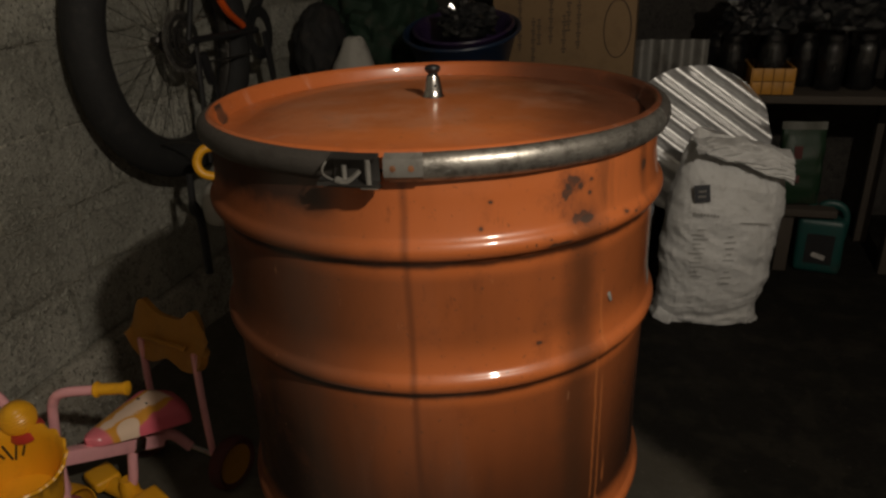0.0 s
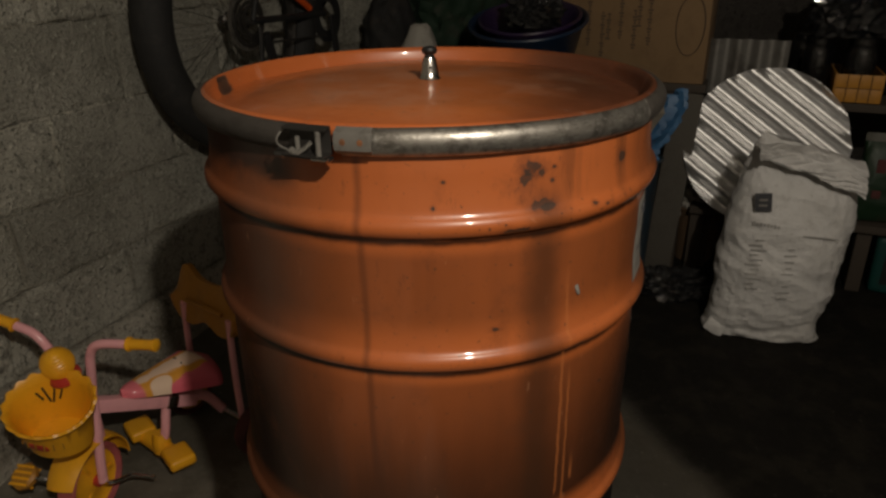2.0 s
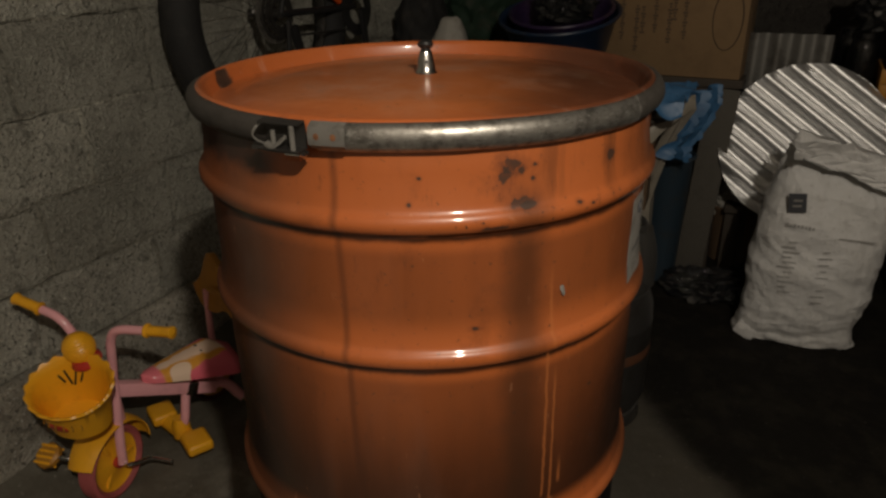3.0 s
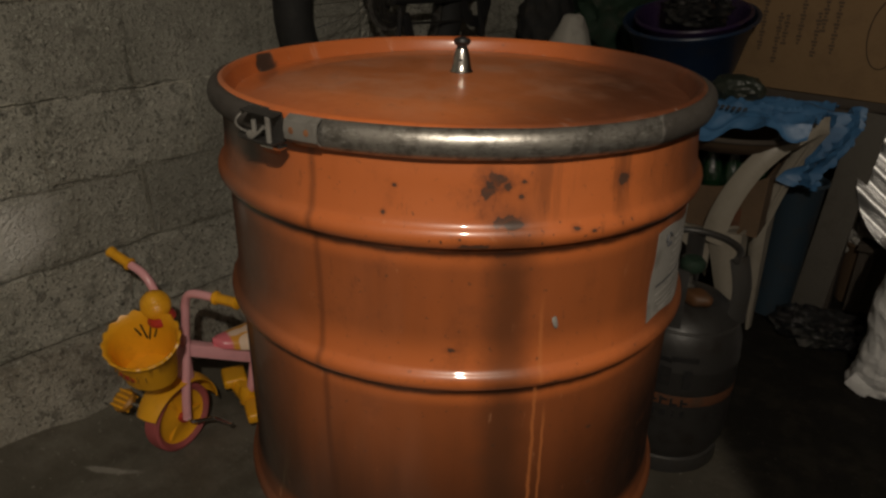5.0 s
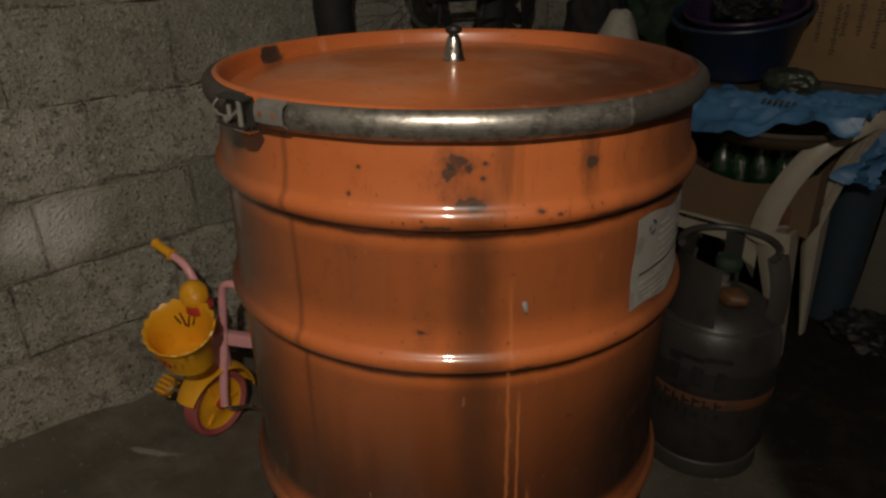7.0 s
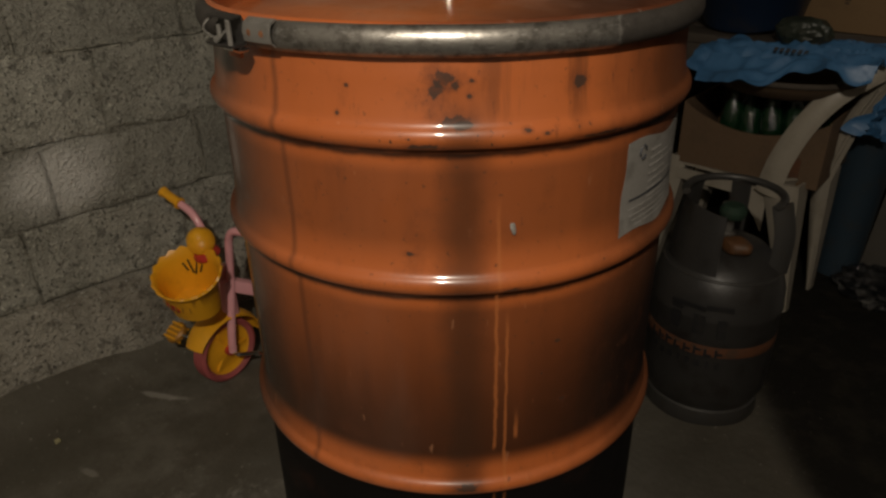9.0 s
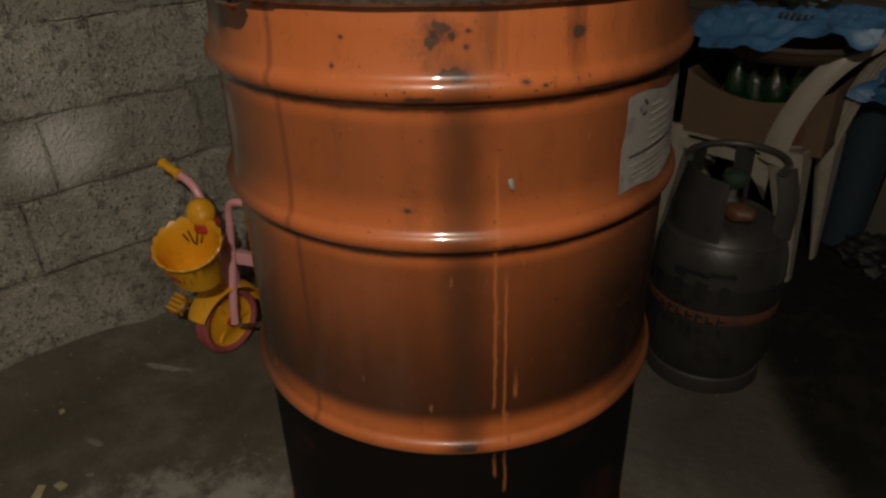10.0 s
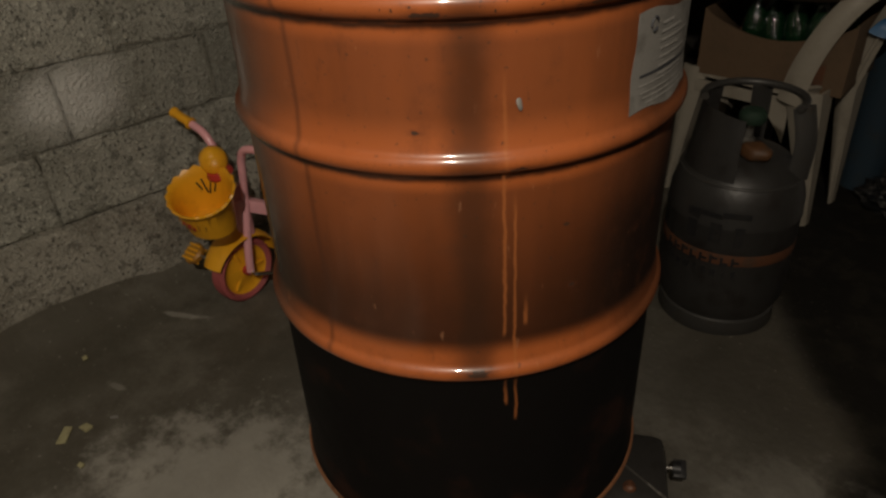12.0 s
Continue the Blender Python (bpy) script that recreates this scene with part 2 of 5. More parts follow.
        c = n.mix(both(n.ramp(n.noise(48, 4, 0.7, stretch=(1.6, 1.6, 0.5)), 0.66, 0.74), 0.30), c, (0.62, 0.30, 0.16))
        c = n.mix(both(n.ramp(fine, 0.66, 0.72), 0.6), c, rust)
        # dark line under each hoop: grime, and the bead's shade painted in
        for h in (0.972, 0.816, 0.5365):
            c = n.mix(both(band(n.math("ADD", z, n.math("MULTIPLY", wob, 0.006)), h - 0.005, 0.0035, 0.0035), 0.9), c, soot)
        # chipped patches
        jag = n.math("ADD", n.math("MULTIPLY", wob, 2.6), n.math("MULTIPLY", n.math("SUBTRACT", n.noise(95, 5, 0.7), 0.5), 3.2))
        for a0, z0, ra, rz in ((-45.6, 1.040, 2.2, 0.006), (-47.3, 1.026, 1.3, 0.010), (-43.6, 1.032, 0.7, 0.003), (-43.6, 1.001, 2.2, 0.0055), (-42.0, 0.996, 1.8, 0.004),
                               (-19.5, 1.029, 1.3, 0.005), (-64.0, 1.030, 0.35, 0.0014), (-66.0, 1.004, 0.35, 0.002), (-49.0, 0.977, 2.0, 0.003),
                               (-14.0, 0.976, 4.0, 0.003), (-33.0, 0.820, 2.6, 0.003), (-47.0, 1.034, 0.8, 0.004), (-40.5, 1.036, 0.5, 0.0022), (-41.0, 1.022, 0.5, 0.002),
                               (-30.5, 0.990, 0.6, 0.002), (-27.0, 0.986, 0.5, 0.0016), (-53.0, 0.862, 0.9, 0.0022), (-18.0, 0.655, 0.9, 0.002), (-20.5, 0.74, 0.6, 0.002),
                               (-41.5, 0.552, 1.8, 0.005), (-52.0, 0.51, 0.7, 0.02), (-24.0, 0.70, 0.3, 0.002)):
            d = n.math("SQRT", n.math("ADD", n.math("POWER", n.math("DIVIDE", n.math("SUBTRACT", az, a0), ra), 2.0),
                                       n.math("POWER", n.math("DIVIDE", n.math("SUBTRACT", z, z0), rz), 2.0)))
            c = n.mix(both(n.ramp(n.math("ADD", d, jag), 2.6, 1.0), 0.40), c, (0.17, 0.052, 0.022))
            c = n.mix(both(n.ramp(n.math("ADD", d, jag), 1.15, 0.85), 0.92), c, rust)
        speckle = both(both(n.ramp(fine, 0.62, 0.70), band(z, 0.980, 0.016, 0.008)), band(az, -38.0, 22.0, 6.0))
        c = n.mix(speckle, c, rust)
        c = n.mix(foot, c, n.mix(both(n.ramp(broad, 0.50, 0.68), 0.45), soot, (0.050, 0.017, 0.009)))
        c = n.mix(both(n.ramp(z, 0.213, 0.209), n.ramp(mid, 0.4, 0.6)), c, (0.30, 0.11, 0.045))
        # paint runs, pale where the soot was washed off
        for a0, top, end, half in ((-35.0, 0.93, 0.602, 0.32), (-32.6, 0.80, 0.545, 0.25), (-29.8, 0.665, 0.615, 0.5), (-34.6, 0.545, 0.490, 0.30), (-32.0, 0.545, 0.462, 0.28)):
            run = both(band(n.math("ADD", az, n.math("MULTIPLY", wob, 1.6)), a0, half, 0.35), both(n.ramp(z, end - 0.006, end + 0.006), n.ramp(z, top, top - 0.05)))
            c = n.mix(both(run, n.ramp(streak, 0.3, 0.6, 0.35, 0.7)), c, (0.52, 0.17, 0.05))
    n.bump(n.math("ADD", n.math("MULTIPLY", broad, 0.8), n.math("MULTIPLY", mid, 0.3)), 0.10, 0.006)
    rough = n.math("ADD", n.math("MULTIPLY", mid, 0.30), 0.22)
    if not lid:
        worn = n.math("MAXIMUM", n.math("MAXIMUM", foot, dull), n.ramp(azw, -98.0, -122.0))
        rough = n.math("ADD", rough, n.math("MULTIPLY", worn, 0.40))
    return n.done(c, rough, Specular_IOR_Level=0.5 if lid else n.ramp(worn, 0.0, 1.0, 0.5, 0.12), Coat_Weight=0.45 if lid else n.ramp(worn, 0.0, 1.0, 1.0, 0.04), Coat_Roughness=n.ramp(mid, 0.4, 0.7, 0.05, 0.16))


def ring_surface():
    n = Nodes("worn_galvanised")
    x, y, z = n.xyz()
    az = n.math("MULTIPLY", n.math("ARCTAN2", y, x), 180 / math.pi)
    broad, mid, fine = n.noise(16, 5, 0.68), n.noise(60, 5, 0.7), n.noise(1.0, 4, 0.7, stretch=(90, 90, 420))
    c = n.mix(n.ramp(mid, 0.42, 0.68), (0.40, 0.38, 0.345), (0.20, 0.187, 0.165))
    c = n.mix(n.math("MULTIPLY", n.ramp(fine, 0.56, 0.68), 0.7), c, (0.66, 0.65, 0.61))
    c = n.mix(n.math("MULTIPLY", n.ramp(fine, 0.42, 0.32), 0.6), c, (0.10, 0.09, 0.08))
    # patchy black on the stretch beyond the latch and round the far side
    dark_ends = n.math("MAXIMUM", n.ramp(az, -83.0, -91.0), n.ramp(az, -24.0, 2.0))
    black = n.math("MULTIPLY", n.ramp(n.math("ADD", broad, n.math("MULTIPLY", dark_ends, 0.46)), 0.58, 0.72), 0.94)
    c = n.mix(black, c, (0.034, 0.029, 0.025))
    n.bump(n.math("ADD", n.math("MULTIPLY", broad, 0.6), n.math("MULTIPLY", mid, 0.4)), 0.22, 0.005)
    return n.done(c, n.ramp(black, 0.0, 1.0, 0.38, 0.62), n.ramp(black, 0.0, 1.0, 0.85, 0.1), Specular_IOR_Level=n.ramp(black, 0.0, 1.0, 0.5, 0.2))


def seat_decal():
    n = Nodes("printed_seat_shell")
    x, y, z = n.xyz()
    lat = n.math("ADD", n.math("ABSOLUTE", n.math("SUBTRACT", x, 0.006)), n.math("MULTIPLY", n.math("SUBTRACT", n.noise(26, 3), 0.5), 0.030))
    wide = n.math("ADD", n.math("MULTIPLY", n.math("SUBTRACT", y, 0.112), 0.17), 0.004)
    c = n.mix(n.ramp(lat, 0.040, 0.046), (0.74, 0.34, 0.05), (0.78, 0.15, 0.20))
    c = n.mix(n.ramp(n.math("SUBTRACT", lat, wide), -0.002, -0.008), c, (0.84, 0.62, 0.48))
    c = n.mix(n.ramp(y, 0.158, 0.148), c, (0.80, 0.20, 0.24))
    drop = n.math("SQRT", n.math("ADD", n.math("POWER", n.math("DIVIDE", n.math("SUBTRACT", x, 0.040), 0.018), 2.0), n.math("POWER", n.math("DIVIDE", n.math("SUBTRACT", y, 0.195), 0.028), 2.0)))
    c = n.mix(n.ramp(drop, 1.05, 0.9), c, (0.86, 0.64, 0.48))
    c = n.mix(n.ramp(y, 0.318, 0.330), c, (0.62, 0.13, 0.16))
    n.bump(n.noise(30, 2), 0.05, 0.004)
    return n.done(c, 0.22)


def cloudy(name, tint, rough=0.15, alpha=0.35):
    """Thin see-through plastic."""
    n = Nodes(name)
    n.bump(n.noise(38, 4), 0.8, 0.012)
    return n.done(tint, rough, Transmission_Weight=alpha, IOR=1.45, Specular_IOR_Level=0.7, Coat_Weight=0.8, Coat_Roughness=0.04)


def sack_weave():
    n = Nodes("woven_sack")
    broad, mid = n.noise(7, 5), n.noise(26, 5)
    wrinkle = n.noise(1.0, 6, 0.7, stretch=(14, 14, 36))
    slant = n.noise(1.0, 4, 0.6, stretch=(34, 20, 14))
    c = n.mix(n.math("MULTIPLY", n.ramp(broad, 0.45, 0.75), 0.4), (0.66, 0.655, 0.645), (0.39, 0.375, 0.345))
    c = n.mix(n.math("MULTIPLY", n.ramp(mid, 0.55, 0.75), 0.25), c, (0.28, 0.25, 0.21))
    c = n.mix(n.math("MULTIPLY", n.ramp(n.noise(80, 3), 0.6, 0.7), 0.3), c, (0.25, 0.23, 0.20))
    n.bump(n.math("ADD", n.math("ADD", wrinkle, n.math("MULTIPLY", slant, 0.8)), n.math("MULTIPLY", n.noise(300, 2), 0.08)), 0.62, 0.014)
    return n.done(c, 0.30)


M = {
    "block": masonry("concrete_block", (0.59, 0.574, 0.494), (0.385, 0.374, 0.314), 1.0, 0.95),
    "mortar": masonry("mortar", (0.60, 0.58, 0.49), (0.37, 0.35, 0.285), 1.0, 0.8),
    "footing": masonry("footing_concrete", (0.66, 0.625, 0.53), (0.34, 0.31, 0.25), 1.0),
    "plaster": masonry("dusty_plaster", (0.34, 0.315, 0.275), (0.22, 0.20, 0.175), 0.5),
    "dark_wall": masonry("near_black_plaster", (0.060, 0.054, 0.046), (0.034, 0.030, 0.026), 0.5),
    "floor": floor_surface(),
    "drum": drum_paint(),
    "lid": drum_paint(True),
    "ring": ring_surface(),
    "rusty_rim": plain("rusty_bare_rim", (0.34, 0.15, 0.07), 0.5, 0.35, 0.9, 22, 0.2, (0.10, 0.05, 0.03)),
    "steel": plain("bright_steel", (0.62, 0.60, 0.57), 0.22, 1.0, 0.25, 60, 0.05),
    "scratch": plain("bare_pale_metal", (0.27, 0.25, 0.225), 0.5, 0.3, 0.3, 90, 0.2),
    "latch": plain("scuffed_pale_steel", (0.22, 0.21, 0.19), 0.5, 0.4, 0.4, 70, 0.15),
    "dark_steel": plain("dark_steel", (0.09, 0.085, 0.08), 0.45, 0.8, 0.5, 40, 0.1),
    "chrome": plain("chrome", (0.62, 0.61, 0.60), 0.18, 1.0, 0.3, 50, 0.05),
    "black": plain("black_plastic", (0.015, 0.015, 0.016), 0.4, 0.0, 0.3, 40, 0.1),
    "matt_black": plain("dull_black_sheet", (0.012, 0.012, 0.012), 0.85, 0.0, 0.4, 20, 0.3),
    "rubber": plain("tyre_rubber", (0.011, 0.011, 0.011), 0.8, 0.0, 0.5, 30, 0.3, (0.03, 0.028, 0.025)),
    "red_rubber": plain("pink_tyre", (0.42, 0.10, 0.10), 0.55, 0.0, 0.4, 20, 0.15, (0.16, 0.06, 0.05)),
    # tyre red darkened to hold the drum's shadow; also reused for print
    "dim_red": plain("shaded_red_tyre", (0.075, 0.018, 0.016), 0.8, 0.0, 0.6, 20, 0.15),
    "yellow": plain("yellow_plastic", (0.86, 0.41, 0.016), 0.36, 0.0, 0.30, 22, 0.06, (0.36, 0.15, 0.02)),
    "yellow_dull": plain("ochre_plastic", (0.42, 0.19, 0.02), 0.5, 0.0, 0.4, 22, 0.06, (0.2, 0.1, 0.02)),
    "pink": plain("pink_enamel", (0.86, 0.42, 0.45), 0.22, 0.0, 0.25, 24, 0.04, (0.42, 0.2, 0.19)),
    "red": plain("red_plastic", (0.50, 0.045, 0.03), 0.35, 0.0, 0.3, 30, 0.05),
    "seat": seat_decal(),
    "sack": sack_weave(),
    "ink": plain("dark_ink", (0.045, 0.047, 0.055), 0.6, 0.0, 0.2, 60, 0.0),
    "box_ink": plain("faded_box_print", (0.085, 0.055, 0.032), 0.8, 0.0, 0.4, 60, 0.0),
    "grey_ink": plain("grey_ink", (0.36, 0.345, 0.32), 0.7, 0.0, 0.5, 90, 0.0),
    "sack_ink": plain("worn_sack_print", (0.36, 0.355, 0.345), 0.6, 0.0, 0.6, 90, 0.0, (0.6, 0.58, 0.54)),
    "zinc": plain("corrugated_zinc", (0.86, 0.86, 0.86), 0.46, 0.92, 0.3, 22, 0.25, (0.3, 0.29, 0.27)),
    "zinc_dull": plain("dull_zinc", (0.20, 0.195, 0.18), 0.55, 0.5, 0.6, 12, 0.15),
    "card": plain("brown_cardboard", (0.20, 0.125, 0.060), 0.85, 0.0, 0.35, 9, 0.15, (0.10, 0.06, 0.03)),
    "card_dark": plain("damp_cardboard", (0.105, 0.064, 0.034), 0.85, 0.0, 0.5, 9, 0.2, (0.07, 0.045, 0.025)),
    "wood": plain("grey_timber", (0.050, 0.039, 0.029), 0.8, 0.0, 0.6, 13, 0.3),
    "tub_blue": plain("navy_plastic", (0.009, 0.022, 0.052), 0.35, 0.0, 0.4, 18, 0.08),
    "tub_purple": plain("purple_plastic", (0.024, 0.013, 0.046), 0.3, 0.0, 0.4, 18, 0.08),
    "blue_sheet": plain("blue_polythene", (0.044, 0.132, 0.27), 0.46, 0.0, 0.45, 10, 0.4, (0.018, 0.055, 0.13)),
    "green_sheet": plain("green_tarpaulin", (0.005, 0.022, 0.010), 0.8, 0.0, 0.5, 12, 0.3),
    "green_pack": plain("printed_green_film", (0.007, 0.028, 0.011), 0.5, 0.0, 0.6, 16, 0.4),
    "label_dim": plain("dusty_clear_seal", (0.10, 0.10, 0.085), 0.4, 0.0, 0.4, 20, 0.2),
    "teal": plain("teal_plastic", (0.007, 0.052, 0.046), 0.45, 0.0, 0.4, 18, 0.1),
    "chair": plain("grimy_cream_plastic", (0.27, 0.243, 0.198), 0.5, 0.0, 0.45, 16, 0.08, (0.15, 0.125, 0.09)),
    # cylinder grey darkened, standing in for a shadow that falls on it
    "gas": plain("shaded_cylinder_grey", (0.028, 0.0265, 0.025), 0.45, 0.1, 0.95, 17, 0.2, (0.014, 0.011, 0.009)),
    "gas_rim": plain("worn_grey_steel", (0.050, 0.048, 0.045), 0.45, 0.3, 0.7, 30, 0.15),
    "regulator": plain("rusty_orange_paint", (0.085, 0.036, 0.012), 0.6, 0.0, 0.6, 40, 0.2),
    "pail_blue": plain("faded_blue_plastic", (0.026, 0.044, 0.062), 0.45, 0.0, 0.5, 16, 0.1),
    "green_bag": plain("grey_green_film", (0.026, 0.033, 0.025), 0.4, 0.0, 0.5, 20, 0.3),
    "board": plain("weathered_board", (0.085, 0.077, 0.064), 0.8, 0.0, 0.6, 11, 0.3),
    "gas_band": plain("rust_band", (0.115, 0.046, 0.022), 0.5, 0.1, 0.8, 40, 0.12),
    "label": plain("paper_label", (0.225, 0.215, 0.197), 0.6, 0.0, 0.75, 24, 0.2, (0.10, 0.09, 0.078)),
    "bottle_green": cloudy("green_bottle", (0.005, 0.032, 0.011), 0.10, 0.3),
    "clear": cloudy("clear_film", (0.030, 0.031, 0.033), 0.05, 0.6),
    "jar": cloudy("jar_plastic", (0.016, 0.016, 0.017), 0.05, 0.6),
    "white": plain("dirty_white_cloth", (0.34, 0.325, 0.29), 0.8, 0.0, 0.5, 14, 0.3),
    "orange_bike": plain("orange_bike_paint", (0.60, 0.085, 0.012), 0.3, 0.0, 0.2, 30, 0.03),
    "leaf": plain("pale_litter", (0.36, 0.33, 0.18), 0.8, 0.0, 0.4, 60, 0.2),
}


# ---- mesh helpers ----
def part(name, bm, material, parent=None, label="", smooth=True):
    me = bpy.data.meshes.new(name)
    bm.normal_update()
    bm.to_mesh(me)
    bm.free()
    if smooth:
        me.polygons.foreach_set("use_smooth", [True] * len(me.polygons))
        me.set_sharp_from_angle(angle=radians(42))
    me.materials.append(M[material])
    ob = new(name, me)
    ob.parent = parent
    return tagged(ob, label)


def thing(name, m, label, category, group="", kind=""):
    ob = new(name)
    ob.matrix_world = m
    return tagged(ob, label, category, group, kind)


def ring_faces(bm, a, b):
    n = len(a)
    for i in range(n):
        bm.faces.new((a[i], a[(i + 1) % n], b[(i + 1) % n], b[i]))


def lathe(profile, n=48, bm=None, m=None, cap=False):
    """Turns (radius, height) pairs about z."""
    bm, m = bm or bmesh.new(), m or Matrix()
    last = None
    for r, z in profile:
        row = [bm.verts.new(m @ Vector((r * math.cos(2 * math.pi * i / n), r * math.sin(2 * math.pi * i / n), z))) for i in range(n)]
        if last:
            ring_faces(bm, last, row)
        elif cap:
            bm.faces.new(row[::-1])
        last = row
    if cap:
        bm.faces.new(last)
    return bm


def block(size, m=None, bevel=0.004, bm=None, segments=2):
    bm = bm or bmesh.new()
    made = bmesh.ops.create_cube(bm, size=1.0, matrix=(m or Matrix()) @ Matrix.Diagonal((*size, 1)))
    if bevel:
        edges = {e for v in made["verts"] for e in v.link_edges}
        bmesh.ops.bevel(bm, geom=list(edges), offset=bevel, segments=segments, affect="EDGES", profile=0.6)
    return bm


def rod(points, radius, n=12, bm=None, closed=False, flat=1.0):
    """A round bar along points; radius may be a list. flat squeezes it across."""
    bm = bm or bmesh.new()
    pts = [Vector(p) for p in points]
    rows, side = [], None
    for i, p in enumerate(pts):
        a, b = (pts[i - 1], pts[(i + 1) % len(pts)]) if closed else (pts[max(i - 1, 0)], pts[min(i + 1, len(pts) - 1)])
        t = (b - a).normalized()
        if side is None:
            side = t.orthogonal().normalized()
        side = (side - t * side.dot(t)).normalized()
        up = t.cross(side)
        r = radius[i] if isinstance(radius, (list, tuple)) else radius
        rows.append([bm.verts.new(p + r * (math.cos(2 * math.pi * k / n) * side + flat * math.sin(2 * math.pi * k / n) * up)) for k in range(n)])
    for a, b in zip(rows, rows[1:] + rows[:1] if closed else rows[1:]):
        ring_faces(bm, a, b)
    if not closed:
        bm.faces.new(rows[0][::-1])
        bm.faces.new(rows[-1])
    return bm


def bend(points, n=6):
    """A smooth curve through the points."""
    p = [Vector(q) for q in points]
    p = [2 * p[0] - p[1]] + p + [2 * p[-1] - p[-2]]
    out = []
    for i in range(1, len(p) - 2):
        for k in range(n):
            t = k / n
            out.append(0.5 * (2 * p[i] + (p[i + 1] - p[i - 1]) * t + (2 * p[i - 1] - 5 * p[i] + 4 * p[i + 1] - p[i + 2]) * t * t
                              + (3 * p[i] - p[i - 1] - 3 * p[i + 1] + p[i + 2]) * t ** 3))
    return out + [p[-2]]


def ball(radius, m=None, bm=None, u=20, v=12):
    bm = bm or bmesh.new()
    bmesh.ops.create_uvsphere(bm, u_segments=u, v_segments=v, radius=1.0, matrix=(m or Matrix()) @ Matrix.Diagonal((*radius, 1)))
    return bm


def rough_up(bm, amount, scale, seed=0.0):
    for v in bm.verts:
        p = v.co * scale + Vector((seed, seed * 1.7, seed * 0.3))
        v.co += amount * noise.noise_vector(p)
    return bm


def sheet(nu, nv, fn, bm=None, thick=0.0):
    """A grid of fn(u, v) for u, v in 0..1, given thickness along its normals."""
    bm = bm or bmesh.new()
    g = [[bm.verts.new(fn(i / nu, j / nv)) for j in range(nv + 1)] for i in range(nu + 1)]
    faces = [bm.faces.new((g[i][j], g[i + 1][j], g[i + 1][j + 1], g[i][j + 1])) for i in range(nu) for j in range(nv)]
    if thick:
        bm.normal_update()
        bmesh.ops.solidify(bm, geom=faces, thickness=thick)
    return bm


# ---- structure ----
def ground():
    def at(u, v):
        x, y = -1.30 + 4.3 * u, -2.6 + 5.6 * v
        heap = 0.11 * max(0.0, min(1.0, (-1.00 - x) / 0.17)) ** 1.5
        z = heap * (0.75 + 0.5 * noise.noise(Vector((x * 5, y * 5, 0)))) + 0.004 * noise.noise(Vector((x * 6, y * 6, 3)))
        return Vector((x, y, z))
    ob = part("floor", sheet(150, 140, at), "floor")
    base = part("floor_slab", block((4.6, 5.9, 0.2), pose(0.85, 0.2, -0.13), 0), "footing", ob, smooth=False)
    tagged(ob, "stained concrete floor with grime, bare patches and painted-in shade", "floor", kind="structure")


ground()


def plain_wall(name, size, at, label, surface="plaster"):
    tagged(part(name, block(size, pose(*at), 0), surface, smooth=False), label, "wall", kind="structure")


# the north wall alone gets the near-black plaster
plain_wall("wall_north", (4.6, 0.15, 2.7), (0.85, 2.825, 1.25), "near-black concrete wall behind the stored goods", "dark_wall")
# unseen east and south walls and ceiling, kept pale to bounce fill light
plain_wall("wall_east", (0.15, 5.5, 2.7), (2.9, 0.1, 1.25), "unseen plain concrete wall closing the room")
plain_wall("wall_south", (4.6, 0.15, 2.7), (0.85, -2.5, 1.25), "unseen plain concrete wall closing the room")
tagged(part("ceiling", block((4.6, 5.9, 0.12), pose(0.85, 0.2, 2.62), 0), "plaster", smooth=False), "unseen plain concrete ceiling, pale to bounce light", "ceiling", kind="structure")


